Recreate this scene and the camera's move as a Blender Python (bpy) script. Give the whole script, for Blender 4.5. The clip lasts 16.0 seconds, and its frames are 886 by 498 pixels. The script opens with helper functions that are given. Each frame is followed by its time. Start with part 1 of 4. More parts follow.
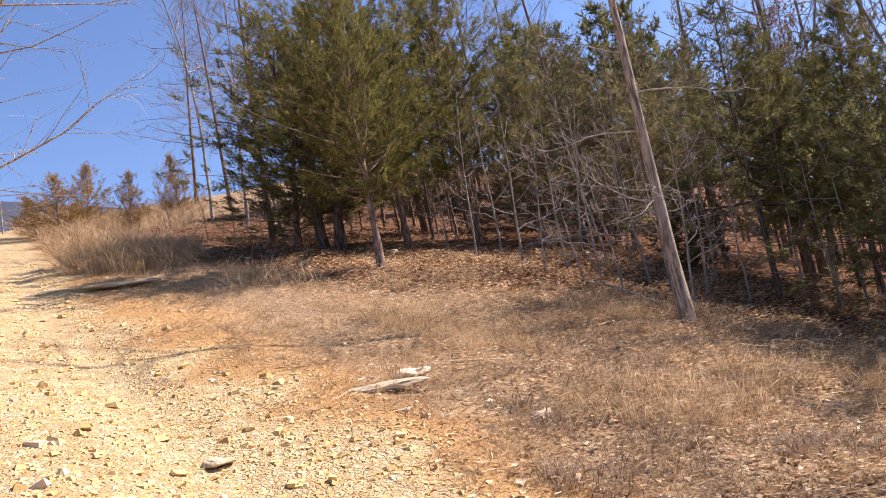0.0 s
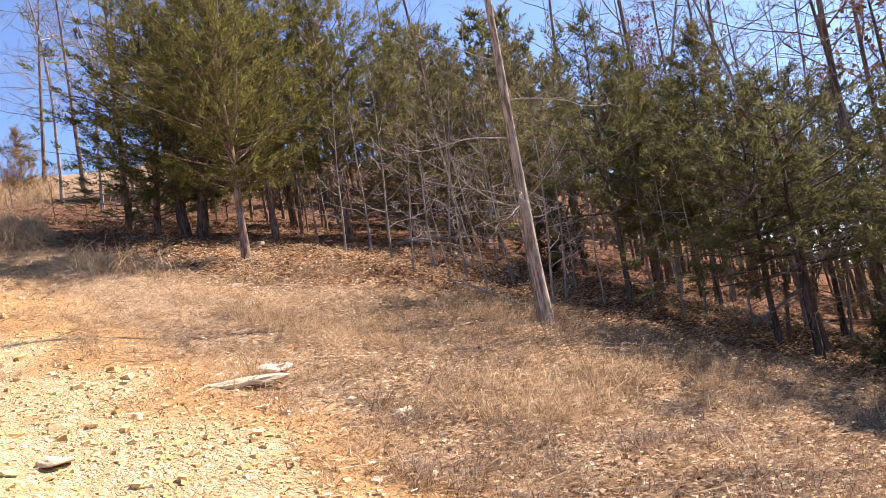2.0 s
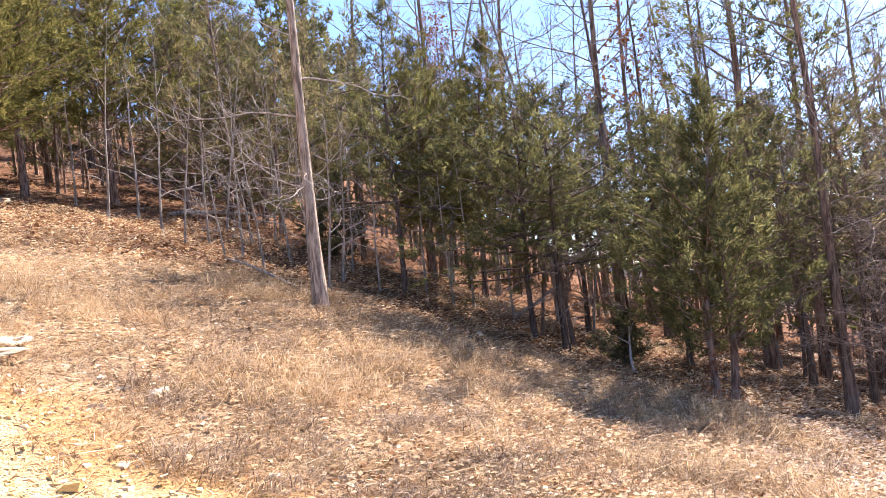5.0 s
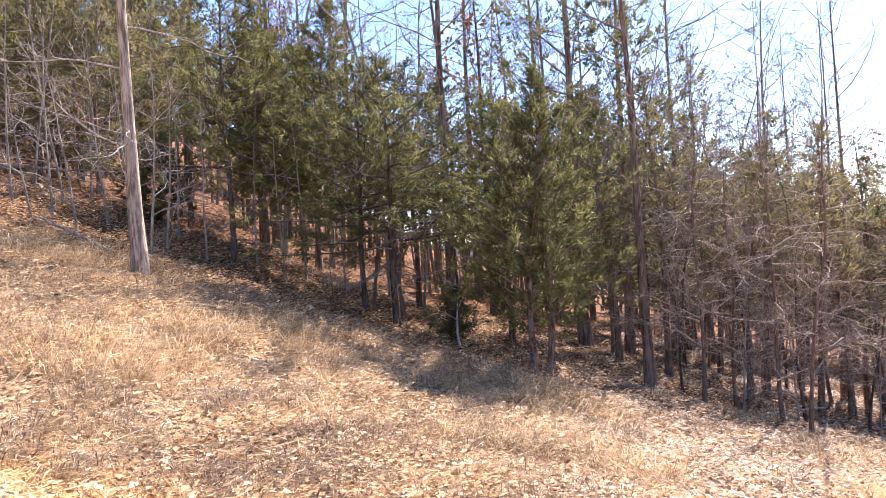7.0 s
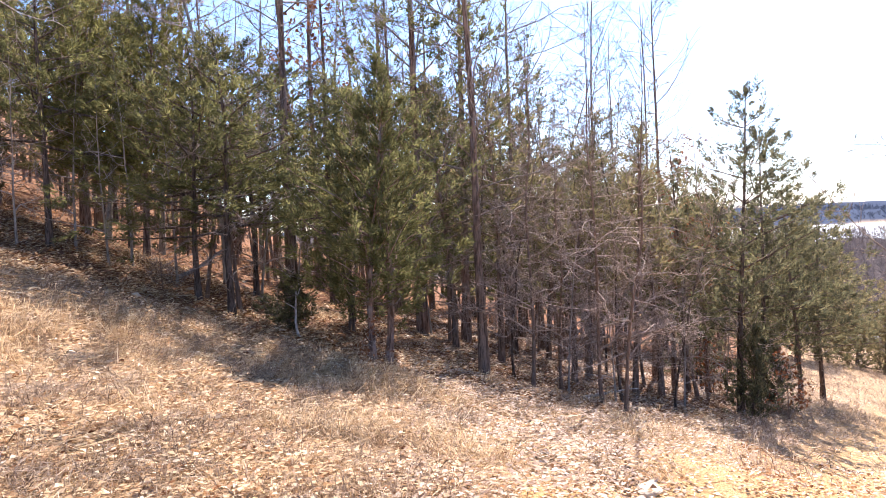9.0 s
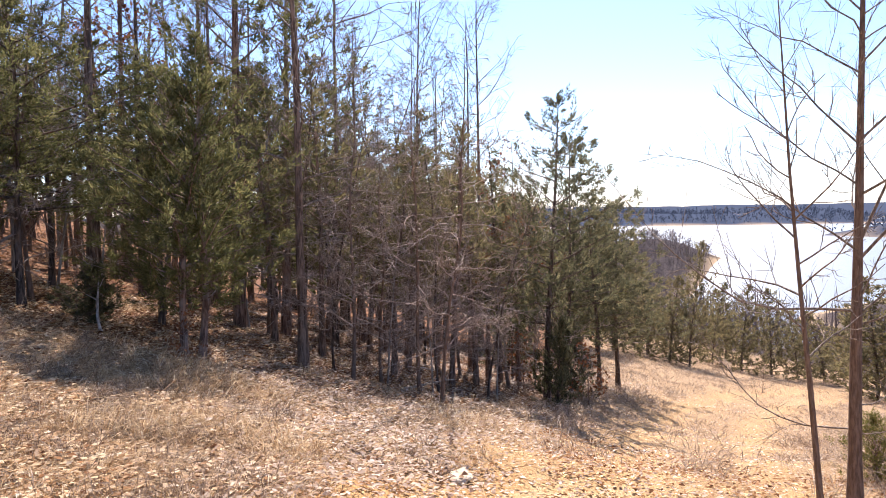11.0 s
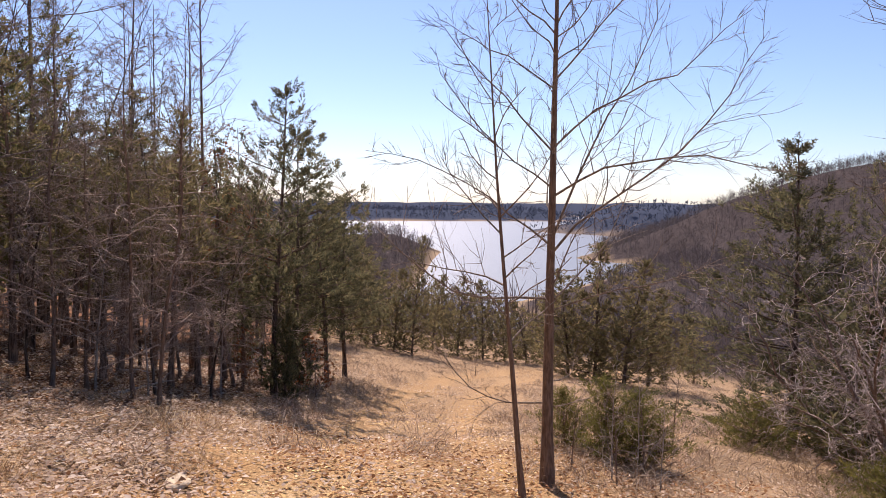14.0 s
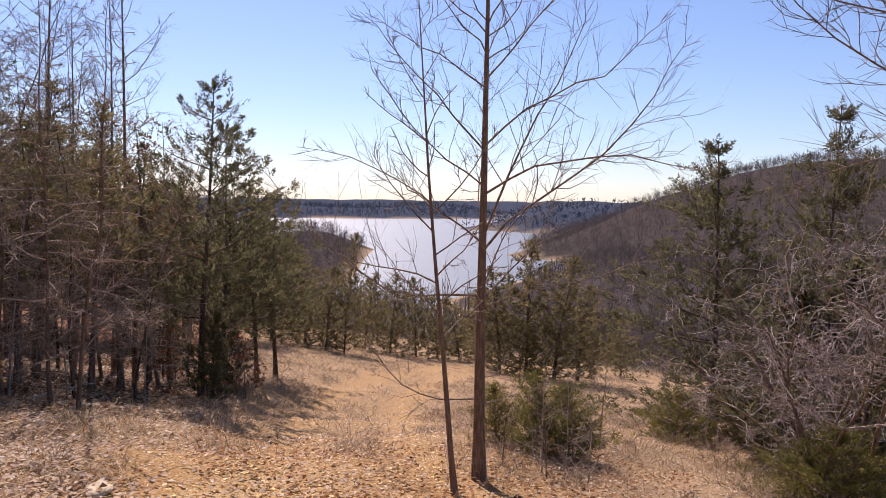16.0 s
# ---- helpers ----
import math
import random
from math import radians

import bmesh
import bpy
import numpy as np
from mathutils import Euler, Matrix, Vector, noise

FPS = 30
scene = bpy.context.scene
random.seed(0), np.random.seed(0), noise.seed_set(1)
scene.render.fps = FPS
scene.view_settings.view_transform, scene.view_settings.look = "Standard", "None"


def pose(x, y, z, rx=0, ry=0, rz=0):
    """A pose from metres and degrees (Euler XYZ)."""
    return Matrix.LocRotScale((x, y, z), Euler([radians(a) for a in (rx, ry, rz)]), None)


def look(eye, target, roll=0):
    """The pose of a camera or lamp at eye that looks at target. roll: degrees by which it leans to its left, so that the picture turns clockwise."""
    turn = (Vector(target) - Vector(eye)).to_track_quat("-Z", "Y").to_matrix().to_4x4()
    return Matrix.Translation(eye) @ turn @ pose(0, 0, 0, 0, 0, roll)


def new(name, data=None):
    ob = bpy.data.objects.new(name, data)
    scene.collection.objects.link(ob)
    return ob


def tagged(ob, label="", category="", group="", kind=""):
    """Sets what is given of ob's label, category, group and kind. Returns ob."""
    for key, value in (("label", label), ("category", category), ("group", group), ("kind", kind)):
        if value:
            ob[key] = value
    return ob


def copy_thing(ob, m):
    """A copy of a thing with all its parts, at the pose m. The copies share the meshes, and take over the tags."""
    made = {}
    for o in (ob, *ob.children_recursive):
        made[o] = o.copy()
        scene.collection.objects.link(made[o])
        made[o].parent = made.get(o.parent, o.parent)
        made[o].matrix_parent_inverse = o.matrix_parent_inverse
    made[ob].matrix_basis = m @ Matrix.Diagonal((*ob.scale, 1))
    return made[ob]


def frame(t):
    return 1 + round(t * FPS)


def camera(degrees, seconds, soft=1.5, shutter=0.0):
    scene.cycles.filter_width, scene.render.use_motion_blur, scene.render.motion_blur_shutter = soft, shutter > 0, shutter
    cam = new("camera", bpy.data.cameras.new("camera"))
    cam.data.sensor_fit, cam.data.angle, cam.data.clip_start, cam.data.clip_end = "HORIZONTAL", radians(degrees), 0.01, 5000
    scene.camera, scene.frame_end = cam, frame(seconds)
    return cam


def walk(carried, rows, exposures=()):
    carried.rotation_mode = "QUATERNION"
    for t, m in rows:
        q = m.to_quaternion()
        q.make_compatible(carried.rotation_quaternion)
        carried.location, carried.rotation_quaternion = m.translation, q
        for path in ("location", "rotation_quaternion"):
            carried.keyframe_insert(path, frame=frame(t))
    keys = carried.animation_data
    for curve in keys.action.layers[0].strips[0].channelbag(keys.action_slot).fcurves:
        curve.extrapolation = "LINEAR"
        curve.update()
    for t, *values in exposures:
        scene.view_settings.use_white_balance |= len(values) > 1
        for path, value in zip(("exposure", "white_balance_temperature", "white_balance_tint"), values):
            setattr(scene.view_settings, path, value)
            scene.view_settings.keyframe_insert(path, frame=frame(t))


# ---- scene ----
cam = camera(62.19, 16.0, soft=0.5)
PATH = [
    (0.0, pose(-0.000, 0.100, 1.600, 98.52, 10.62, 0.00)),
    (0.5, pose(0.005, 0.100, 1.600, 98.03, 10.43, -2.78)),
    (1.0, pose(0.009, 0.100, 1.600, 97.59, 9.84, -5.28)),
    (1.5, pose(0.013, 0.099, 1.600, 97.16, 9.44, -7.55)),
    (2.0, pose(0.018, 0.098, 1.600, 96.48, 9.43, -10.47)),
    (2.5, pose(0.024, 0.097, 1.600, 95.78, 9.25, -13.82)),
    (3.0, pose(0.029, 0.096, 1.600, 94.86, 8.85, -16.91)),
    (5.5, pose(0.051, 0.086, 1.600, 92.23, 5.48, -30.56)),
    (6.0, pose(0.055, 0.083, 1.600, 91.37, 4.65, -33.43)),
    (6.5, pose(0.060, 0.080, 1.600, 90.54, 4.12, -36.65)),
    (7.0, pose(0.065, 0.076, 1.600, 89.69, 3.93, -40.64)),
    (7.5, pose(0.070, 0.072, 1.600, 89.00, 3.80, -44.13)),
    (8.0, pose(0.073, 0.068, 1.600, 88.77, 3.73, -46.84)),
    (8.5, pose(0.076, 0.065, 1.600, 88.59, 3.30, -49.52)),
    (9.0, pose(0.080, 0.060, 1.600, 88.08, 2.68, -52.90)),
    (11.5, pose(0.094, 0.034, 1.600, 86.93, 0.30, -70.19)),
    (12.0, pose(0.096, 0.028, 1.600, 86.71, -0.01, -73.92)),
    (12.5, pose(0.097, 0.022, 1.600, 86.69, 0.31, -77.04)),
    (13.0, pose(0.099, 0.016, 1.600, 86.33, -0.20, -80.81)),
    (13.5, pose(0.099, 0.010, 1.600, 86.17, -0.73, -84.25)),
    (14.0, pose(0.100, 0.005, 1.600, 86.62, -0.67, -87.31)),
    (14.5, pose(0.100, 0.001, 1.600, 86.97, -0.19, -89.65)),
    (15.0, pose(0.100, -0.002, 1.600, 86.70, -0.25, -90.96)),
    (15.5, pose(0.100, -0.004, 1.600, 86.33, -0.63, -92.05)),
    (16.0, pose(0.100, -0.004, 1.600, 86.50, -0.90, -92.54))]
walk(cam, PATH, [(0, 1.25, 6050, 24), (3, 1.78, 6000, 22), (6.5, 2.22, 5750, 20), (9, 2.17, 5750, 20), (11.5, 1.45, 5850, 20),
                 (12.5, 1.15, 6150, 26), (14, 0.86, 6200, 27), (16, 0.72, 6200, 28)])

# ---- sky and sun ----
SUN_AZ, SUN_EL = 71, 47
world = bpy.data.worlds.new("sky")
scene.world = world
world.use_nodes = True
sky = world.node_tree.nodes.new("ShaderNodeTexSky")
sky.sky_type, sky.sun_disc = "NISHITA", False
sky.sun_elevation, sky.sun_rotation = radians(SUN_EL), radians(SUN_AZ)
sky.air_density, sky.dust_density, sky.ozone_density = 1.0, 0.25, 4.0
back = world.node_tree.nodes["Background"]
back.inputs["Strength"].default_value = 0.075
world.node_tree.links.new(sky.outputs[0], back.inputs[0])
sun_ob = new("sun", bpy.data.lights.new("sun", "SUN"))
sun_ob.data.energy, sun_ob.data.angle, sun_ob.data.color = 4.8, radians(0.5), (1.0, 0.89, 0.72)
sx, sy = math.sin(radians(SUN_AZ)), math.cos(radians(SUN_AZ))
sun_ob.matrix_world = look((sx * 50, sy * 50, 50 * math.tan(radians(SUN_EL))), (0, 0, 0))

# ---- lie of the land ----
def sig(a):
    return 1 / (1 + np.exp(-np.clip(a, -40, 40)))


def ease(a, lo, hi):
    t = np.clip((a - lo) / (hi - lo), 0, 1)
    return t * t * (3 - 2 * t)


def polar(az, r):
    """A place on the plan from a compass angle (clockwise from ahead) and a distance."""
    return r * math.sin(radians(az)), r * math.cos(radians(az))


def to_line(x, y, points):
    """Distance to a polyline and how far along it (0..1) the nearest place lies."""
    best = np.full(np.shape(x), 1e9)
    along = np.zeros(np.shape(x))
    n = len(points) - 1
    for i in range(n):
        (ax, ay), (bx, by) = points[i], points[i + 1]
        dx, dy = bx - ax, by - ay
        t = np.clip(((x - ax) * dx + (y - ay) * dy) / (dx * dx + dy * dy), 0, 1)
        d = np.hypot(x - ax - t * dx, y - ay - t * dy)
        near = d < best
        best = np.where(near, d, best)
        along = np.where(near, (i + t) / n, along)
    return best, along


ROAD = [(-24.5, 37.5), (-17.5, 27.8), (-11.4, 18.7), (-5.7, 9.4), (-2.1, 4.3), (0.5, 1.5), (3.2, 0.3), (6.8, 0.4), (12, 1.1), (19, 1.2), (28, 0.2), (40, -3), (60, -12)]
LAKE_Z = -25.0


def ridge(x, y, points, top0, top1, width0, width1):
    d, a = to_line(x, y, points)
    return (top0 + (top1 - top0) * a + 30) * np.exp(-(d / (width0 + (width1 - width0) * a)) ** 2) - 30


def ground_z(x, y):
    x, y = np.asarray(x, float), np.asarray(y, float)
    s = -0.788 * x + 0.616 * y          # uphill
    c = 0.616 * x + 0.788 * y           # into the wood
    up = 0.315 * np.where(s > 0, s - 4 * np.log1p(np.exp(np.clip((s - 34) / 4, -30, 30))), 0)
    down = np.where(s < 0, 0.205 * s, 0)
    z = up + down
    z = z + 0.095 * np.clip(c - 6, 0, 60) * sig(s / 6)
    z = z + 0.13 * np.clip(c - 15, 0, 18) * sig((s - 11) / 3)
    z = z + 0.4 * np.exp(-((s - 9) / 7) ** 2 - ((c - 14) / 7) ** 2)
    z = z - 0.65 * ease(c, 4.5, 12) * sig(-(s + 3) / 2)
    r = np.hypot(x, y)
    z = z + (0.05 * np.sin(x * 0.9 + 1.3) * np.sin(y * 1.1) + 0.03 * np.sin(x * 2.3 + y * 1.7)) * ease(r, 1.5, 4)
    d, _ = to_line(x, y, ROAD)
    z = z - 0.10 * (1 - ease(d, 1.3, 2.4)) - 0.05 * np.exp(-((d - 0.8) / 0.25) ** 2) + 0.13 * ease(r, 5, 0.5)
    z = np.maximum(z, -34)
    # the far shores
    far = np.maximum.reduce([
        ridge(x, y, [polar(107, 520), polar(112, 470), polar(122, 440), polar(150, 420), polar(190, 420)], -6, 62, 60, 190),
        ridge(x, y, [polar(106.5, 330), polar(111, 200), polar(126, 150)], -20, -12, 28, 100),
        ridge(x, y, [polar(95.5, 800), polar(101, 790), polar(112, 800)], -19, 8, 30, 110),
        ridge(x, y, [polar(40, 230), polar(72, 260), polar(79, 350), polar(83, 425)], -4, -15, 60, 30),
        ridge(x, y, [polar(40, 1450), polar(70, 1450), polar(84, 1450), polar(92, 1520)], 4, -8, 200, 150),
        ridge(x, y, [polar(60, 2900), polar(90, 2900), polar(130, 2600)], 6, 20, 420, 420),
    ])
    k = ease(r, 60, 200)
    wave = 5 * np.sin(x * 0.011 + 1) * np.sin(y * 0.013) + 3 * np.sin(x * 0.031 + y * 0.023)
    return np.maximum(z, np.where(far > -26, far + wave * ease(far, -22, -5), far)) * k + z * (1 - k)


# ---- end of the land ----

# ---- materials ----
def material(name):
    m = bpy.data.materials.new(name)
    m.use_nodes = True
    m.node_tree.nodes.clear()
    return m, m.node_tree.nodes, m.node_tree.links


def ramp(n, l, fac, stops):
    r = n.new("ShaderNodeValToRGB")
    while len(r.color_ramp.elements) < len(stops):
        r.color_ramp.elements.new(0.5)
    for e, (p, c) in zip(r.color_ramp.elements, stops):
        e.position, e.color = p, (*c, 1)
    l.new(fac, r.inputs[0])
    return r.outputs[0]


def noise_tex(n, l, scale, detail=4, coord=None, rough=0.55):
    t = n.new("ShaderNodeTexNoise")
    t.inputs["Scale"].default_value, t.inputs["Detail"].default_value, t.inputs["Roughness"].default_value = scale, detail, rough
    if coord:
        l.new(coord, t.inputs["Vector"])
    return t.outputs[0]


def mix(n, l, fac, a, b, how="MIX"):
    m = n.new("ShaderNodeMix")
    m.data_type, m.blend_type = "RGBA", how
    for v, s in ((fac, m.inputs[0]), (a, m.inputs[6]), (b, m.inputs[7])):
        if isinstance(v, (int, float)):
            s.default_value = v
        elif isinstance(v, tuple):
            s.default_value = (*v, 1)
        else:
            l.new(v, s)
    return m.outputs[2]


def finish(n, l, colour, rough=0.9, bump=None, depth=0.02, spec=0.2, thin=0.0):
    p = n.new("ShaderNodeBsdfPrincipled")
    o = n.new("ShaderNodeOutputMaterial")
    l.new(colour, p.inputs["Base Color"])
    p.inputs["Roughness"].default_value = rough
    p.inputs["Specular IOR Level"].default_value = spec
    if bump is not None:
        b = n.new("ShaderNodeBump")
        b.inputs["Distance"].default_value = depth
        b.inputs["Strength"].default_value = 0.8
        l.new(bump, b.inputs["Height"])
        l.new(b.outputs[0], p.inputs["Normal"])
    if thin:
        t = n.new("ShaderNodeBsdfTranslucent")
        l.new(colour, t.inputs[0])
        a = n.new("ShaderNodeMixShader")
        a.inputs[0].default_value = thin
        l.new(p.outputs[0], a.inputs[1])
        l.new(t.outputs[0], a.inputs[2])
        l.new(a.outputs[0], o.inputs[0])
    else:
        l.new(p.outputs[0], o.inputs[0])


def island_material(name, stops, thin=0.0, rough=0.8, patch=0.6, spec=0.2, tint=(0.6, 0.6, 0.6)):
    """Many small pieces, each of its own shade, in larger patches of lighter and darker."""
    m, n, l = material(name)
    g = n.new("ShaderNodeNewGeometry")
    c = ramp(n, l, g.outputs["Random Per Island"], stops)
    f = noise_tex(n, l, patch, 3, g.outputs["Position"])
    c = mix(n, l, ramp(n, l, f, [(0.38, (0, 0, 0)), (0.62, (0.6, 0.6, 0.6))]), c, tint, "MULTIPLY")
    finish(n, l, c, rough, thin=thin, spec=spec)
    return m


def bark_material(name, dark, light, scale=9.0, lichen=None):
    m, n, l = material(name)
    t = n.new("ShaderNodeTexCoord")
    mp = n.new("ShaderNodeMapping")
    mp.inputs["Scale"].default_value = (1, 1, 0.14)
    l.new(t.outputs["Object"], mp.inputs[0])
    f = noise_tex(n, l, scale * 3, 6, mp.outputs[0], 0.7)
    c = ramp(n, l, f, [(0.42, dark), (0.58, light)])
    g = noise_tex(n, l, 2.2, 3, t.outputs["Object"])
    if lichen:
        c = mix(n, l, ramp(n, l, g, [(0.52, (0, 0, 0)), (0.66, (0.7, 0.7, 0.7))]), c, lichen)
    finish(n, l, c, 0.95, f, 0.03, 0.1)
    return m


def ground_material():
    m, n, l = material("ground")
    g = n.new("ShaderNodeNewGeometry")
    pos = g.outputs["Position"]

    def layer(name):
        a = n.new("ShaderNodeAttribute")
        a.attribute_name = name
        return a.outputs["Fac"]

    fine, mid, big = noise_tex(n, l, 42, 8, pos, 0.7), noise_tex(n, l, 5, 5, pos), noise_tex(n, l, 0.5, 3, pos)
    turf = ramp(n, l, fine, [(0.34, (0.12, 0.075, 0.045)), (0.5, (0.3, 0.2, 0.115)), (0.64, (0.54, 0.41, 0.26))])
    turf = mix(n, l, ramp(n, l, mid, [(0.42, (0, 0, 0)), (0.62, (0.55, 0.55, 0.55))]), turf, (0.27, 0.19, 0.12))
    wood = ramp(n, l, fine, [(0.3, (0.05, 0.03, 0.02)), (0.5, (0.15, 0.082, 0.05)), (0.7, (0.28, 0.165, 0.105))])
    soil = ramp(n, l, fine, [(0.32, (0.22, 0.12, 0.047)), (0.48, (0.38, 0.22, 0.09)), (0.66, (0.54, 0.35, 0.165))])
    bed = ramp(n, l, fine, [(0.3, (0.34, 0.24, 0.12)), (0.5, (0.52, 0.4, 0.23)), (0.7, (0.66, 0.54, 0.35))])
    cells = n.new("ShaderNodeTexVoronoi")
    cells.inputs["Scale"].default_value = 27
    l.new(pos, cells.inputs["Vector"])
    rubble = n.new("ShaderNodeTexVoronoi")
    rubble.feature = "DISTANCE_TO_EDGE"
    rubble.inputs["Scale"].default_value = 27
    l.new(pos, rubble.inputs["Vector"])
    bed = mix(n, l, 0.55, bed, ramp(n, l, cells.outputs["Color"], [(0.2, (0.36, 0.25, 0.12)), (0.5, (0.57, 0.43, 0.24)), (0.8, (0.72, 0.59, 0.39))]))
    bed = mix(n, l, ramp(n, l, rubble.outputs[0], [(0.0, (0.4, 0.4, 0.4)), (0.12, (0, 0, 0))]), bed, (0.3, 0.19, 0.09))
    bed = mix(n, l, ramp(n, l, mid, [(0.4, (0, 0, 0)), (0.65, (0.7, 0.7, 0.7))]), bed, (0.42, 0.27, 0.12))
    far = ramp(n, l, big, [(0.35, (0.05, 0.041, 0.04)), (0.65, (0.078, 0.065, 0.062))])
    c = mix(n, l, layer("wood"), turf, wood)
    c = mix(n, l, layer("soil"), c, soil)
    c = mix(n, l, layer("bed"), c, bed)
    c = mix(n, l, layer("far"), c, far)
    # aerial haze over the far shore, painted into the ground colour as blue
    c = mix(n, l, layer("dist_haze"), c, (0.052, 0.063, 0.09))
    c = mix(n, l, layer("shore"), c, (0.42, 0.31, 0.19))
    knobs = n.new("ShaderNodeMath")
    knobs.operation = "MULTIPLY"
    l.new(ramp(n, l, rubble.outputs[0], [(0.0, (0, 0, 0)), (0.25, (0.4, 0.4, 0.4))]), knobs.inputs[0])
    l.new(layer("bed"), knobs.inputs[1])
    h0 = n.new("ShaderNodeMath")
    l.new(knobs.outputs[0], h0.inputs[0])
    l.new(fine, h0.inputs[1])
    fine = h0.outputs[0]
    h = n.new("ShaderNodeMath")
    l.new(fine, h.inputs[0])
    l.new(mid, h.inputs[1])
    finish(n, l, c, 0.95, h.outputs[0], 0.035, 0.0)
    return m


def water_material():
    m, n, l = material("water")
    g = n.new("ShaderNodeNewGeometry")
    f = noise_tex(n, l, 0.9, 4, g.outputs["Position"], 0.6)
    p = n.new("ShaderNodeBsdfPrincipled")
    o = n.new("ShaderNodeOutputMaterial")
    b = n.new("ShaderNodeBump")
    b.inputs["Distance"].default_value, b.inputs["Strength"].default_value = 0.3, 1.0
    l.new(f, b.inputs["Height"])
    l.new(b.outputs[0], p.inputs["Normal"])
    p.inputs["Base Color"].default_value = (0.02, 0.05, 0.08, 1)
    p.inputs["Roughness"].default_value = 0.55
    p.inputs["Coat Weight"].default_value, p.inputs["Coat Roughness"].default_value, p.inputs["Coat IOR"].default_value = 1.0, 0.55, 1.33
    p.inputs["IOR"].default_value = 1.33
    p.inputs["Specular IOR Level"].default_value = 0.5
    l.new(p.outputs[0], o.inputs[0])
    return m


def stone_material(name, stops):
    m, n, l = material(name)
    o = n.new("ShaderNodeObjectInfo")
    g = n.new("ShaderNodeNewGeometry")
    a = n.new("ShaderNodeMath")
    a.operation = "ADD"
    l.new(o.outputs["Random"], a.inputs[0])
    l.new(g.outputs["Random Per Island"], a.inputs[1])
    b = n.new("ShaderNodeMath")
    b.operation = "FRACT"
    l.new(a.outputs[0], b.inputs[0])
    c = ramp(n, l, b.outputs[0], stops)
    f = noise_tex(n, l, 30, 5, g.outputs["Position"])
    c = mix(n, l, ramp(n, l, f, [(0.4, (0, 0, 0)), (0.7, (0.5, 0.5, 0.5))]), c, (0.4, 0.24, 0.1))
    finish(n, l, c, 0.9, f, 0.01, 0.2)
    return m


GROUND = ground_material()
WATER = water_material()
OAK_BARK = bark_material("oak_bark", (0.17, 0.125, 0.09), (0.5, 0.4, 0.31), 9, (0.42, 0.36, 0.28))
DARK_BARK = bark_material("dark_bark", (0.05, 0.036, 0.028), (0.17, 0.125, 0.095), 9)
TRUNK_BARK = bark_material("trunk_bark", (0.1, 0.07, 0.052), (0.29, 0.205, 0.15), 9)
CEDAR_BARK = bark_material("cedar_bark", (0.09, 0.055, 0.04), (0.32, 0.22, 0.165), 7, (0.34, 0.31, 0.27))
GREY_BARK = bark_material("grey_bark", (0.17, 0.145, 0.12), (0.42, 0.37, 0.31), 9)
BROWN_BARK = bark_material("brown_bark", (0.14, 0.095, 0.068), (0.24, 0.17, 0.125), 16)
SHRUB_TWIG = bark_material("shrub_twig", (0.2, 0.158, 0.142), (0.46, 0.395, 0.36), 9)
TWIG = bark_material("twig", (0.13, 0.1, 0.08), (0.3, 0.24, 0.19), 9)
MID_TWIG = bark_material("mid_twig", (0.2, 0.155, 0.12), (0.45, 0.36, 0.29), 9)
PALE_TWIG = bark_material("pale_twig", (0.25, 0.21, 0.18), (0.48, 0.42, 0.36), 9)
CEDAR_GREEN = island_material("cedar_green", [(0, (0.11, 0.105, 0.03)), (0.6, (0.19, 0.175, 0.05)), (0.95, (0.27, 0.225, 0.075)), (1, (0.36, 0.25, 0.1))], 0.5, 0.9, 2.6, 0.05, tint=(0.45, 0.5, 0.5))
CEDAR_BLUE = island_material("cedar_dark_green", [(0, (0.105, 0.105, 0.04)), (0.6, (0.175, 0.17, 0.065)), (1, (0.26, 0.225, 0.095))], 0.55, 0.9, 2.6, 0.05, tint=(0.5, 0.52, 0.52))
CEDAR_DULL = island_material("cedar_dull_green", [(0, (0.13, 0.112, 0.055)), (0.6, (0.2, 0.17, 0.082)), (1, (0.3, 0.23, 0.12))], 0.55, 0.9, 2.2, 0.05, tint=(0.6, 0.6, 0.6))
PINE_GREEN = island_material("pine_green", [(0, (0.075, 0.077, 0.043)), (0.6, (0.155, 0.148, 0.078)), (1, (0.26, 0.22, 0.115))], 0.52, 0.9, 0.7, 0.05)
CEDAR_RUST = island_material("cedar_rust", [(0, (0.16, 0.105, 0.03)), (0.5, (0.36, 0.22, 0.06)), (1, (0.52, 0.33, 0.11))], 0.4, 0.8, 1.5)
STRAW = island_material("straw", [(0, (0.2, 0.12, 0.06)), (0.25, (0.4, 0.27, 0.145)), (0.5, (0.57, 0.41, 0.225)), (0.8, (0.71, 0.55, 0.33)), (1, (0.84, 0.71, 0.5))], 0.35, 0.7, 2.2, tint=(0.72, 0.62, 0.55))
MEADOW_STRAW = island_material("meadow_straw", [(0, (0.165, 0.112, 0.075)), (0.4, (0.32, 0.237, 0.165)), (0.8, (0.45, 0.36, 0.265)), (1, (0.6, 0.51, 0.4))], 0.35, 0.7, 0.9, tint=(0.62, 0.5, 0.45))
WEED = island_material("weed", [(0, (0.1, 0.065, 0.042)), (0.45, (0.27, 0.195, 0.13)), (0.85, (0.45, 0.35, 0.25)), (1, (0.62, 0.51, 0.38))], 0.3, 0.8, 1.6, tint=(0.7, 0.62, 0.58))
GREY_LEAF = island_material("grey_leaf", [(0, (0.22, 0.13, 0.08)), (0.35, (0.38, 0.27, 0.18)), (0.75, (0.53, 0.41, 0.3)), (1, (0.72, 0.62, 0.5))], 0.4, 0.6, 0.9, 0.2, tint=(0.8, 0.74, 0.7))
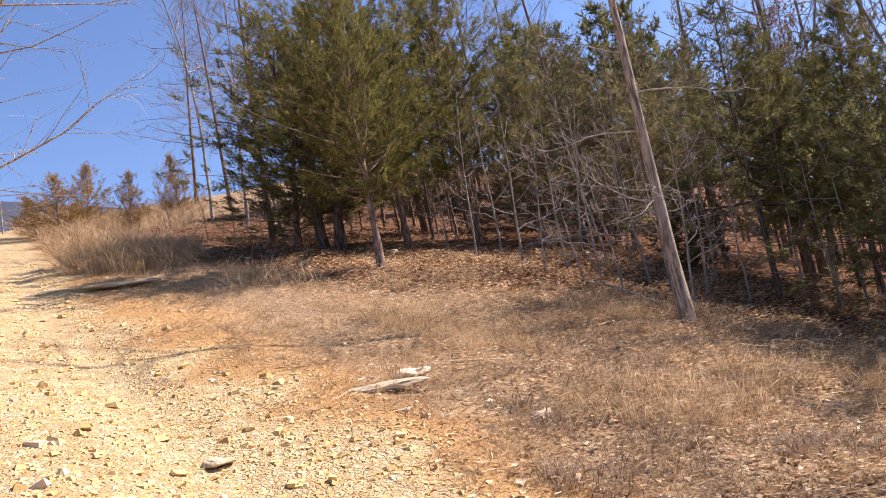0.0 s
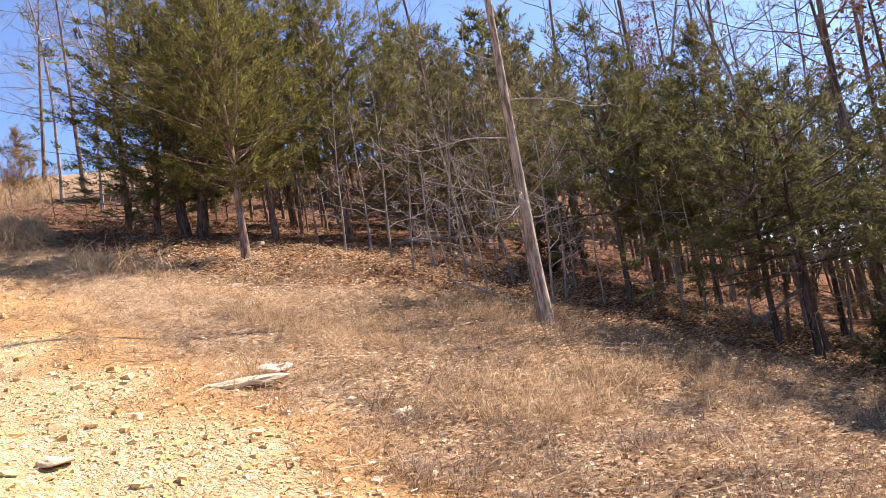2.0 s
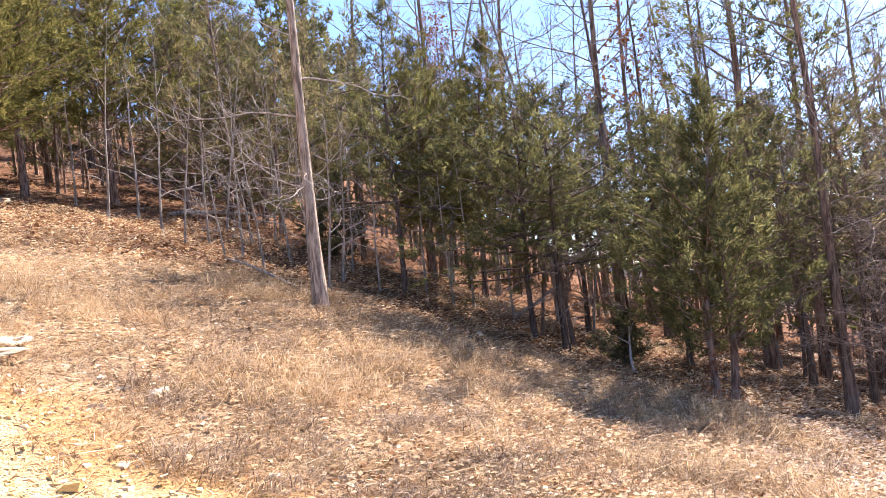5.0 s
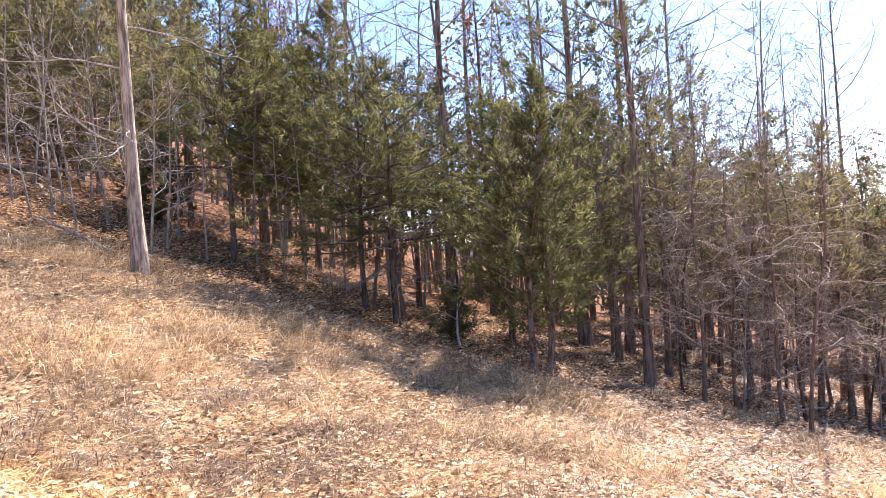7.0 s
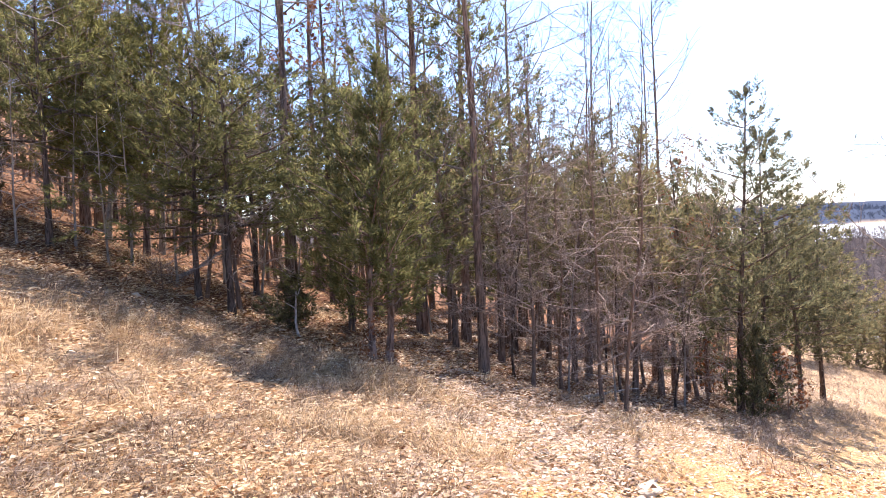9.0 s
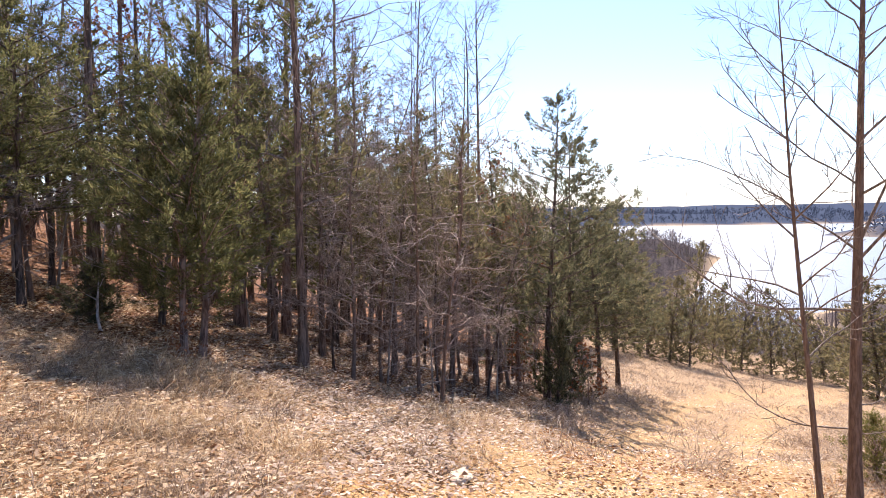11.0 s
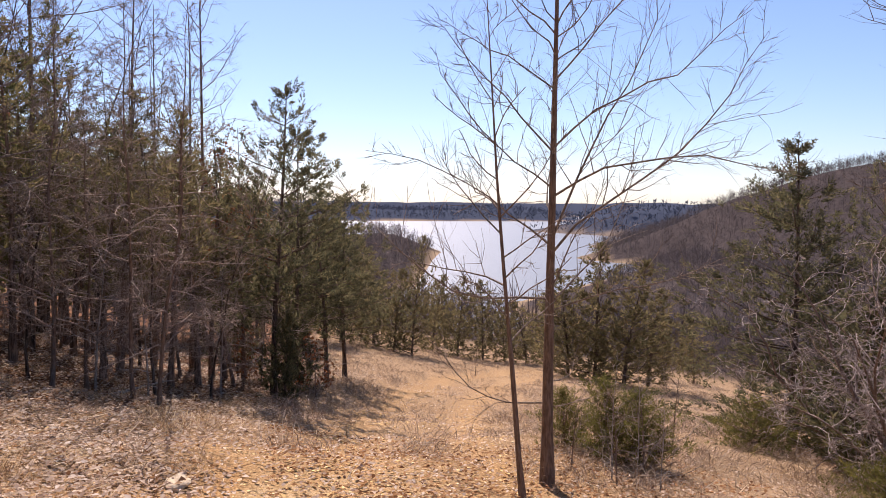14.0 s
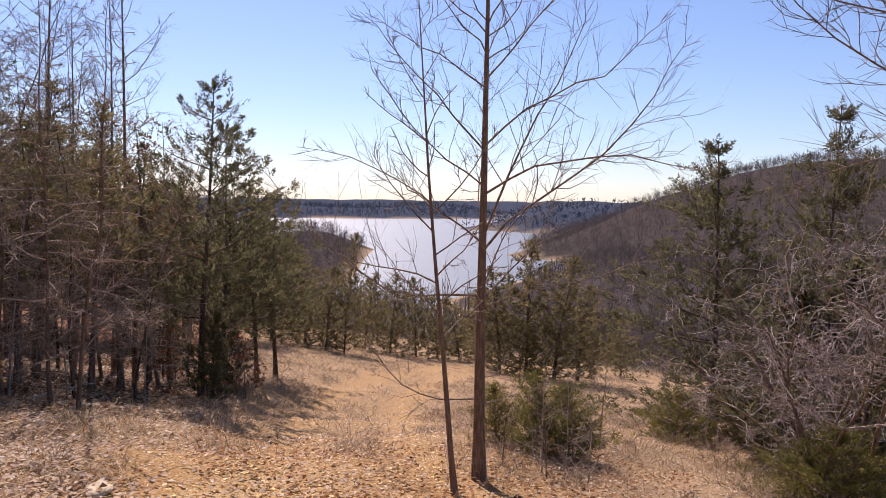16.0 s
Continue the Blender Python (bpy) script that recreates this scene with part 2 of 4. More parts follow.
LEAF_LITTER = island_material("leaf_litter", [(0, (0.11, 0.05, 0.025)), (0.4, (0.26, 0.13, 0.06)), (0.75, (0.4, 0.22, 0.105)), (1, (0.58, 0.38, 0.22))], 0.35, 0.95, 0.9, 0.03)
TAN_LEAF = island_material("tan_leaf", [(0, (0.28, 0.16, 0.08)), (0.35, (0.53, 0.37, 0.2)), (0.75, (0.72, 0.55, 0.33)), (1, (0.86, 0.75, 0.54))], 0.4, 0.6, 0.9, 0.2, tint=(0.82, 0.74, 0.7))
RUST_LEAF = island_material("rust_leaf", [(0, (0.16, 0.06, 0.025)), (0.6, (0.27, 0.11, 0.045)), (1, (0.38, 0.18, 0.08))], 0.3, 0.75, 1.2)
# twigs of the far shore; the blue of the haze is in their colour
HAZED_TWIG = island_material("hazed_twig", [(0, (0.058, 0.07, 0.1)), (1, (0.085, 0.1, 0.137))], 0.3, 0.9, 0.01)
FAR_TWIG = island_material("far_twig", [(0, (0.065, 0.053, 0.052)), (0.6, (0.105, 0.088, 0.088)), (0.95, (0.15, 0.13, 0.128)), (1, (0.06, 0.066, 0.036))], 0.35, 0.9, 0.02, tint=(0.75, 0.72, 0.72))
GRAVEL = stone_material("gravel", [(0, (0.48, 0.31, 0.11)), (0.35, (0.64, 0.45, 0.19)), (0.8, (0.75, 0.56, 0.27)), (0.97, (0.78, 0.63, 0.38)), (1, (0.42, 0.36, 0.3))])
VERGE_STONE = stone_material("verge_stone", [(0, (0.3, 0.16, 0.06)), (0.4, (0.48, 0.29, 0.11)), (0.8, (0.62, 0.42, 0.19)), (1, (0.72, 0.56, 0.32))])
PALE_STONE = stone_material("pale_stone", [(0, (0.46, 0.38, 0.26)), (0.6, (0.58, 0.49, 0.35)), (1, (0.68, 0.6, 0.46))])


# ---- mesh helpers ----
rng = np.random.default_rng(7)


def mesh_of(name, verts, faces, mat, smooth=False):
    """A mesh from an array of corners and an array of faces that all have as many corners."""
    me = bpy.data.meshes.new(name)
    verts, faces = np.asarray(verts, np.float32), np.asarray(faces, np.int32)
    k = faces.shape[1]
    me.vertices.add(len(verts))
    me.vertices.foreach_set("co", verts.ravel())
    me.loops.add(faces.size)
    me.loops.foreach_set("vertex_index", faces.ravel())
    me.polygons.add(len(faces))
    me.polygons.foreach_set("loop_start", np.arange(0, faces.size, k, dtype=np.int32))
    me.polygons.foreach_set("loop_total", np.full(len(faces), k, np.int32))
    me.materials.append(mat)
    me.update(calc_edges=True)
    if not smooth:
        me.shade_flat()
    return me


def part(name, me, parent, label=""):
    ob = new(name, me)
    ob.parent = parent
    return tagged(ob, label)


class Tubes:
    """Round tapering stems, gathered into one array."""

    def __init__(self):
        self.v, self.f, self.n = [], [], 0

    def add(self, pts, radii, sides):
        pts, radii = np.asarray(pts, float), np.asarray(radii, float)
        d = np.gradient(pts, axis=0)
        d /= np.linalg.norm(d, axis=1, keepdims=True) + 1e-9
        ref = np.array([0, 0, 1.0]) if abs(d[0, 2]) < 0.8 else np.array([1.0, 0, 0])
        a = np.cross(d, ref)
        a /= np.linalg.norm(a, axis=1, keepdims=True) + 1e-9
        b = np.cross(d, a)
        th = np.arange(sides) * 2 * math.pi / sides
        ring = pts[:, None] + radii[:, None, None] * (np.cos(th)[None, :, None] * a[:, None] + np.sin(th)[None, :, None] * b[:, None])
        k = len(pts)
        i = np.arange(k - 1)[:, None] * sides
        j = np.arange(sides)[None]
        q = np.stack([i + j, i + (j + 1) % sides, i + sides + (j + 1) % sides, i + sides + j], -1).reshape(-1, 4)
        self.v.append(ring.reshape(-1, 3))
        self.f.append(q + self.n)
        self.n += k * sides

    def slip(self, a, b, w, side):
        """A fine twig as a slender flat slip."""
        m = a * 0.6 + b * 0.4
        self.v.append(np.array([a, m + side * w, b, m - side * w]))
        self.f.append(np.array([[0, 1, 2, 3]]) + self.n)
        self.n += 4

    def ribbon(self, pts, w, side):
        """A very fine twig with a bend or two, as a narrow tapering band."""
        k = len(pts)
        ws = (w * np.linspace(1, 0.35, k))[:, None]
        self.v.append(np.concatenate([pts + side * ws, pts - side * ws]))
        i = np.arange(k - 1)
        self.f.append(np.stack([i, i + 1, i + 1 + k, i + k], -1) + self.n)
        self.n += 2 * k

    def merge(self, other):
        self.v += other.v
        self.f += [f + self.n for f in other.f]
        self.n += other.n

    def mesh(self, name, mat):
        return mesh_of(name, np.concatenate(self.v), np.concatenate(self.f), mat, True)


def unit(v):
    return v / (np.linalg.norm(v, axis=-1, keepdims=True) + 1e-9)


def stem(R, start, way, length, bend=(0, 0, 0), wiggle=0.1, k=5):
    """Points along a stem that bends steadily and wanders a little."""
    pts, p, d = [np.array(start, float)], np.array(start, float), unit(np.array(way, float))
    for _ in range(k - 1):
        d = unit(d + np.array(bend) / (k - 1) + R.normal(0, wiggle, 3))
        p = p + d * length / (k - 1)
        pts.append(p)
    return np.array(pts)


def along(pts, t):
    x = t * (len(pts) - 1)
    i = min(int(x), len(pts) - 2)
    return pts[i] + (pts[i + 1] - pts[i]) * (x - i), unit(pts[i + 1] - pts[i])


def branching(R, trunk, radii, first, n1, len1, n2, n3, spread=0.9, lift=0.5, wiggle=0.12, twig=0.004, sides=5, taper=1.0, sweep=None, limb=0.0072, rise=0.55, fine=False):
    """Limbs, branches and twigs of a leafless tree whose trunk runs along the given points."""
    wood, tips = Tubes(), []
    H = trunk[-1][2]
    for i in range(n1):
        t = first + (1 - first) * (i + R.random()) / n1
        p, d = along(trunk, t)
        az = i * 2.4 + R.normal(0, 0.5) if sweep is None else sweep + R.normal(0, 0.7)
        out = np.array([math.cos(az), math.sin(az), 0])
        L = len1 * (1 - taper * 0.8 * (t - first) / (1 - first)) * R.uniform(0.6, 1.15)
        r0 = min(np.interp(t, np.linspace(0, 1, len(radii)), radii) * 0.62, limb * L + 0.0035)
        up = rise * (0.35 + 0.65 * min(1, (t - first) / 0.35))
        b1 = stem(R, p, out * spread + np.array([0, 0, up]), L, (0, 0, lift), wiggle, 6)
        wood.add(b1, np.linspace(r0, twig, 6), sides)
        tips.append(b1[-1])
        for j in range(max(2, int(n2 * L / len1))):
            u = 0.2 + 0.78 * (j + R.random()) / max(2, int(n2 * L / len1))
            q, e = along(b1, u)
            L2 = L * R.uniform(0.2, 0.5) * (1.25 - u)
            side = unit(np.cross(e, R.normal(0, 1, 3)))
            b2 = stem(R, q, e * 0.7 + side * 0.8 + np.array([0, 0, 0.15]), L2, (0, 0, lift * 0.5), wiggle * 1.3, 4 if fine else 3)
            wood.add(b2, np.linspace(max(r0 * (1 - u) * 0.7, twig * 1.2), twig * 0.8, len(b2)), 3)
            tips.append(b2[-1])
            for _ in range(n3):
                w = R.uniform(0.2, 0.98)
                q3, e3 = along(b2, w)
                L3 = L2 * R.uniform(0.18, 0.45) + 0.06
                way = unit(e3 * 0.6 + R.normal(0, 0.55, 3) + np.array([0, 0, lift * 0.2]))
                if fine:
                    twg = stem(R, q3, unit(e3 + R.normal(0, 0.38, 3)), L3 * 1.25, (0, 0, lift * 0.4), 0.3, 3)
                    wood.ribbon(twg, twig * 0.75, unit(np.cross(way, R.normal(0, 1, 3))))
                    tips.append(twg[-1])
                    continue
                wood.slip(q3, q3 + way * L3, twig * 0.75, unit(np.cross(way, R.normal(0, 1, 3))))
                tips.append(q3 + way * L3)
    return wood, np.array(tips)


def set_limbs(R, trunk, rows, n2, n3, twig=0.004, wiggle=0.1, stout=0.0055):
    """Limbs that leave a trunk at given heights: rows of height, compass angle, rise in degrees and length."""
    wood, tips = Tubes(), []
    for h, compass, rise, L in rows:
        p, _ = along(trunk, min(0.99, h / trunk[-1][2]))
        a, e = radians(compass), radians(rise)
        way = np.array([math.sin(a) * math.cos(e), math.cos(a) * math.cos(e), math.sin(e)])
        r0 = stout * L + 0.003
        b1 = stem(R, p, way, L, (0, 0, 0.45 * math.cos(e) ** 2), wiggle, 9)
        wood.add(b1, np.linspace(r0, twig * 0.8, 9), 6)
        tips.append(b1[-1])
        n = max(3, int(n2 * L / 2.5))
        for j in range(n):
            u = 0.18 + 0.8 * (j + R.random()) / n
            q, f = along(b1, u)
            L2 = L * R.uniform(0.16, 0.42) * (1.3 - u)
            side = unit(np.cross(f, R.normal(0, 1, 3))) + np.array([0, 0, 0.25])
            b2 = stem(R, q, f * 0.75 + side * 0.85, L2, (0, 0, 0.2), wiggle * 1.3, 5)
            wood.add(b2, np.linspace(max(r0 * (1 - u) * 0.6, twig * 1.1), twig * 0.7, 5), 3)
            for _ in range(n3):
                q3, e3 = along(b2, R.uniform(0.15, 0.98))
                way3 = unit(e3 + R.normal(0, 0.45, 3) + np.array([0, 0, 0.1]))
                twg = stem(R, q3, way3, L2 * R.uniform(0.2, 0.55) + 0.07, (0, 0, 0.15), 0.22, 3)
                wood.ribbon(twg, twig * 0.7, unit(np.cross(way3, R.normal(0, 1, 3))))
                tips.append(twg[-1])
    return wood, tips


def blades(R, at, way, length, width, curl=0.0):
    """Pointed flat slips, one at each place, along its way."""
    n = len(at)
    side = unit(np.cross(way, R.normal(0, 1, (n, 3))))
    L, W = length[:, None], width[:, None]
    mid = at + way * L * 0.55 + side * 0
    nrm = unit(np.cross(way, side))
    tip = at + way * L + nrm * L * curl
    v = np.stack([at, mid + side * W, tip, mid - side * W], 1).reshape(-1, 3)
    f = np.arange(4 * n).reshape(n, 4)
    return v, f


def foliage(R, centres, outs, per, frond, slip, slip_w, up=0.15):
    """Evergreen sprays: feathery fronds of short slips, one at each centre."""
    n = len(centres) * per
    u = np.tile((np.arange(per) + 0.5) / per, len(centres))[:, None]
    o = unit(outs + R.normal(0, 0.35, outs.shape) + np.array([0, 0, up]))
    L = np.repeat(R.uniform(0.6, 1.4, (len(centres), 1)) * frond, per, 0)
    o = np.repeat(o, per, 0)
    side = unit(R.normal(0, 1, (n, 3)))
    at = np.repeat(centres, per, 0) + o * L * (u - 0.4) + side * L * 0.16 * (1 - u * 0.6)
    way = unit(o * 0.9 + side * 0.75 + R.normal(0, 0.2, (n, 3)))
    k = R.uniform(0.7, 1.3, n) * (1.15 - 0.5 * u[:, 0])
    wing = unit(np.cross(way, R.normal(0, 1, (n, 3)))) * (k * slip_w)[:, None]
    v = np.stack([at + wing, at - wing, at + way * (k * slip)[:, None]], 1).reshape(-1, 3)
    return v, np.arange(3 * n).reshape(n, 3)


# ---- ground, lake ----
def ground():
    rings = np.concatenate([[0.0], 0.35 * 1.038 ** np.arange(0, 256)])
    n = 340
    th = np.arange(n) * 2 * math.pi / n
    x, y = rings[:, None] * np.sin(th), rings[:, None] * np.cos(th)
    z = ground_z(x, y)
    i = np.arange(len(rings) - 1)[:, None] * n
    j = np.arange(n)[None]
    q = np.stack([i + j, i + n + j, i + n + (j + 1) % n, i + (j + 1) % n], -1).reshape(-1, 4)
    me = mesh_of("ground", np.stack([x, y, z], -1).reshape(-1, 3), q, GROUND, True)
    x, y, z = x.ravel(), y.ravel(), z.ravel()
    d, t = to_line(x, y, ROAD)
    r = np.hypot(x, y)
    edge = d + 0.25 * np.sin(x * 1.9 + y) + 0.18 * np.sin(y * 3.1 - x * 2.2)
    layers = {
        "bed": (1 - ease(edge, 1.45, 1.8)) * (1 - ease(x, 4, 9)) + 0.15 * ease(x, 4, 9) * np.exp(-((edge - 0.85) / 0.33) ** 2) * (1 - ease(x, 34, 46)),
        "soil": np.clip((1 - ease(edge, 1.9, 3.0)) * (1 - 0.88 * ease(x, 4, 11)) + 0.4 * ease(x, 4, 9) * np.exp(-((d - 0.95) / 0.42) ** 2) * (1 - ease(x, 34, 46)), 0, 1),
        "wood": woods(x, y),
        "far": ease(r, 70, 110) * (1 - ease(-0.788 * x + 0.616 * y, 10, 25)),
        # where the painted haze blue sets in, with distance
        "dist_haze": ease(r, 560, 700),
        "shore": ease(z, LAKE_Z + 1.1, LAKE_Z + 0.4) * 0.7 * ease(r, 110, 160),
    }
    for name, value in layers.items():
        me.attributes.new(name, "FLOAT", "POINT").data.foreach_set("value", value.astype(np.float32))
    return tagged(new("ground", me), "dry winter hillside of straw grass, leaves and bare soil", "ground", kind="structure")


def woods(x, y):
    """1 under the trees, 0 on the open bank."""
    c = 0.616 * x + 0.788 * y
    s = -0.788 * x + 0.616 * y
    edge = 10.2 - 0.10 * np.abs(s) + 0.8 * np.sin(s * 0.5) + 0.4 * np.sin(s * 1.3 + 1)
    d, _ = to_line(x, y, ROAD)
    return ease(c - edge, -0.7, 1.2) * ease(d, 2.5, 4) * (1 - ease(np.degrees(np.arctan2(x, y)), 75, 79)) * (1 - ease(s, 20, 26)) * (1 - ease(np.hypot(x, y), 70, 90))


ground()
n_w = 5
gx, gy = np.meshgrid(np.linspace(-600, 4800, n_w), np.linspace(-3200, 3200, n_w))
idx = np.arange(n_w - 1)[:, None] * n_w + np.arange(n_w - 1)[None]
quads = np.stack([idx, idx + 1, idx + n_w + 1, idx + n_w], -1).reshape(-1, 4)
tagged(new("lake_water", mesh_of("lake_water", np.stack([gx, gy, np.full_like(gx, LAKE_Z)], -1).reshape(-1, 3), quads, WATER)),
       "wide blue lake glittering in the sun", "lake", kind="structure")


# ---- trees ----
def cedar(R, name, height, crown_r, bare, dense, bark, green, label, low=0.3, trunks=1, per=44, lean=(0, 0), slip=0.085, tip=0.2, clumps=5.2, sway=0.035, climb=(0.05, 0.45), whorls=0, up=0.18, dead=0, broad=0.13):
    """A juniper or pine: stem, limbs, and a crown of sprays that narrows upward. bare: height of the clear stem;
    whorls: tiers into which the limbs gather; dead: brittle leafless limbs on the clear stem."""
    ob = new(name)
    tagged(ob, label, "tree", "cedars of the hillside" if "cedar" in name else "evergreens of the meadow")
    wood = Tubes()
    centres, outs = [], []
    for s in range(trunks):
        off = np.array([math.cos(s * 2.6) * 0.16, math.sin(s * 2.6) * 0.16, 0]) * (trunks > 1)
        tr = stem(R, off, np.array([lean[0], lean[1], 1]) + off * 0.35, height * (1 - 0.12 * s), (0, 0, 0.2), sway, 10)
        r0 = 0.0085 * height + 0.02
        wood.add(tr, r0 * np.linspace(1, 0.12, 10) * np.where(np.arange(10) == 0, 1.3, 1), 9)
        n = int(dense * 62 / trunks)
        for i in range(n):
            t = (i + R.random()) / n
            if whorls:
                t = min(1.0, max(0.0, (math.floor(t * whorls) + 0.5 + R.normal(0, 0.1)) / whorls))
            h = bare / height + (1 - bare / height) * t ** 1.15
            p, d = along(tr, min(h, 0.995))
            prof = (low + (1 - low) * min(1, t / 0.28)) * (1 - max(0, t - 0.28) / 0.72) ** 0.8 + 0.06
            L = crown_r * prof * R.uniform(0.42, 1.3)
            az = i * 2.4 + R.normal(0, 0.4)
            out = np.array([math.cos(az), math.sin(az), R.uniform(*climb) + 0.5 * t])
            b = stem(R, p, out, L, (0, 0, 0.25), 0.1, 5)
            wood.add(b, np.linspace(0.008 + 0.007 * L, 0.003, 5), 4)
            m = max(2, int(L * clumps))
            for k in range(m):
                u = tip + (1 - tip) * (k + R.random()) / m
                q, e = along(b, u)
                w = 0.22 * L * (1.1 - 0.6 * u)
                q = q + R.normal(0, 1, 3) * np.array([w, w, w * 0.6])
                centres.append(q)
                outs.append(unit(e * 0.8 + unit(q - p) * 0.5))
        centres.append(tr[-1])
        outs.append(np.array([0, 0, 1.0]))
    v, f = foliage(R, np.array(centres), np.array(outs), per, 0.36, slip, slip * broad, up)
    bole = part("trunk", wood.mesh("trunk", bark), ob)
    part("crown", mesh_of("crown", v, f, green), ob)
    if dead:
        rows = [(R.uniform(0.45, bare + 0.9), R.uniform(0, 360), R.uniform(-25, 25), R.uniform(0.5, 1.0) * crown_r * 0.7) for _ in range(dead)]
        snags, _ = set_limbs(R, tr, rows, 6, 3, 0.004, 0.2, 0.006)
        part("deadwood", snags.mesh("deadwood", MID_TWIG), bole, "brittle grey leafless lower limbs")
    return ob


def bare_tree(R, name, height, radius, first, n1, len1, n2, n3, bark, twigs, label, lean=(0, 0), spread=0.9, lift=0.5, wiggle=0.12,
              twig=0.004, curve=0.03, taper=1.0, leaves=None, category="tree", sweep=None, limb=0.0072, rise=0.55, fine=False, rows=(), shoots=(16, 6), stout=0.0055):
    """A leafless tree: trunk, and its limbs and twigs; rows: its main limbs, as set_limbs() takes them."""
    ob = new(name)
    tagged(ob, label, category, "leafless %ss of the hillside" % category)
    tr = stem(R, (0, 0, 0), (lean[0], lean[1], 1), height, (0, 0, 0.0), curve, 12)
    radii = radius * (np.linspace(1, 0.16, 12) ** 1.3 + np.where(np.arange(12) == 0, 0.35, 0))
    t = Tubes()
    t.add(tr, radii, 10)
    part("trunk", t.mesh("trunk", bark), ob)
    wood, tips = branching(R, tr, radii, first, n1, len1, n2, n3, spread, lift, wiggle, twig, taper=taper, sweep=sweep, limb=limb, rise=rise, fine=fine)
    if rows:
        low, ends = set_limbs(R, tr, rows, shoots[0], shoots[1], twig, wiggle, stout)
        wood.merge(low)
        tips = np.concatenate([tips, np.array(ends)])
    crown = part("crown", wood.mesh("crown", twigs), ob)
    if leaves:
        pick = R.random(len(tips)) < leaves[1]
        c = np.repeat(tips[pick], 2, 0) + R.normal(0, 0.04, (pick.sum() * 2, 3))
        v, f = blades(R, c, unit(R.normal(0, 1, c.shape) - np.array([0, 0, 0.6])), R.uniform(0.06, 0.13, len(c)), R.uniform(0.02, 0.04, len(c)), 0.2)
        part("leaves", mesh_of("leaves", v, f, leaves[0]), crown, "dry russet leaves still hanging")
    return ob


def thicket(R, name, height, stems, bark, twigs, label):
    """A shrub of many arching stems from one root, each with its branches."""
    ob = new(name)
    tagged(ob, label, "shrub", "leafless shrubs of the hillside")
    base, wood = Tubes(), Tubes()
    for s in range(stems):
        az = s * 2.4 + R.normal(0, 0.4)
        out = np.array([math.cos(az), math.sin(az), 0])
        L = height * R.uniform(0.65, 1.25)
        tr = stem(R, out * R.uniform(0.05, 0.35), out * R.uniform(0.15, 0.75) + np.array([0, 0, 1]), L, tuple(out * 0.35 - np.array([0, 0, 0.1])), 0.2, 9)
        radii = np.linspace(0.009 * L, 0.004, 9)
        base.add(tr, radii, 6)
        w, _ = branching(R, tr, radii, 0.2, 12, L * 0.38, 8, 5, 1.2, -0.05, 0.42, 0.005, sides=3, limb=0.0065, rise=0.35, fine=True, taper=0.6)
        wood.merge(w)
    part("trunk", base.mesh("trunk", bark), ob, "cluster of arching grey stems")
    part("crown", wood.mesh("crown", twigs), ob)
    return ob


def put(proto, az, r, size=1.0, turn=0.0, label="", sink=0.08, tilt=(0, 0), first=False):
    """A tree of that kind at a compass angle and distance."""
    x, y = polar(az, r)
    wide, high = size if isinstance(size, tuple) else (size, size)
    m = pose(x, y, float(ground_z(x, y)) - sink, tilt[0], tilt[1], turn) @ Matrix.Diagonal((wide, wide, high, 1))
    if first:
        proto.matrix_basis = m
        ob = proto
    else:
        ob = copy_thing(proto, m)
        ob.matrix_basis = m
    if label:
        tagged(ob, label)
    return ob


def grow(proto, rows, sway=0.0):
    """Sets out trees of one kind: rows of az, r, size, turn, label."""
    for i, row in enumerate(rows):
        az, r, size, turn = row[:4]
        put(proto, az, r, size, turn, row[4] if len(row) > 4 else "", first=i == 0, tilt=row[5] if len(row) > 5 else (sway * math.sin(turn * 1.3), sway * math.sin(turn * 0.7)))


R = np.random.default_rng(11)
# junipers
wide_cedar = cedar(R, "cedar_tree", 8.2, 2.6, 1.7, 2.0, CEDAR_BARK, CEDAR_GREEN, "tall olive-green cedar with bare reddish trunk on the bank", 0.45, per=64, slip=0.085, climb=(0.12, 0.5), up=0.3)
grow(wide_cedar, [(-3.4, 13.2, (0.82, 0.78), 0), (4.5, 17.5, 0.95, 130, "olive-green cedar at the edge of the wood"), (-1.0, 17.0, 0.85, 60), (31.0, 15.2, (0.75, 0.68), 200, "dense olive cedar in the shade of the wood"), (27.3, 16.2, (0.7, 0.7), 310, "dense olive cedar in the shade of the wood")])
twin_cedar = cedar(R, "cedar_tree", 8.6, 2.9, 1.3, 2.0, DARK_BARK, CEDAR_GREEN, "broad cedar with several dark trunks from one base", 0.5, trunks=3, per=64, slip=0.085, climb=(0.12, 0.5), up=0.3)
grow(twin_cedar, [(-6.8, 16.6, (1.1, 0.8), 20)])
low_cedar = cedar(R, "cedar_tree", 6.8, 2.2, 0.5, 1.45, CEDAR_BARK, CEDAR_BLUE, "dense dark green cedar with foliage near the ground", 0.6, per=64, slip=0.085, climb=(0.12, 0.5), up=0.3)
grow(low_cedar, [(-9.5, 17.4, (1.14, 0.76), 0), (-6.0, 21, (1.0, 0.8), 150), (0.5, 20.0, 0.9, 80), (9, 21, 0.85, 10), (15, 20, 0.8, 200)])
dark_cedar = cedar(R, "cedar_tree", 5.6, 2.2, 1.75, 0.62, DARK_BARK, CEDAR_BLUE, "dark green cedar in the shade of the wood", 0.9, per=62, climb=(-0.1, 0.25), up=0.1, dead=10)
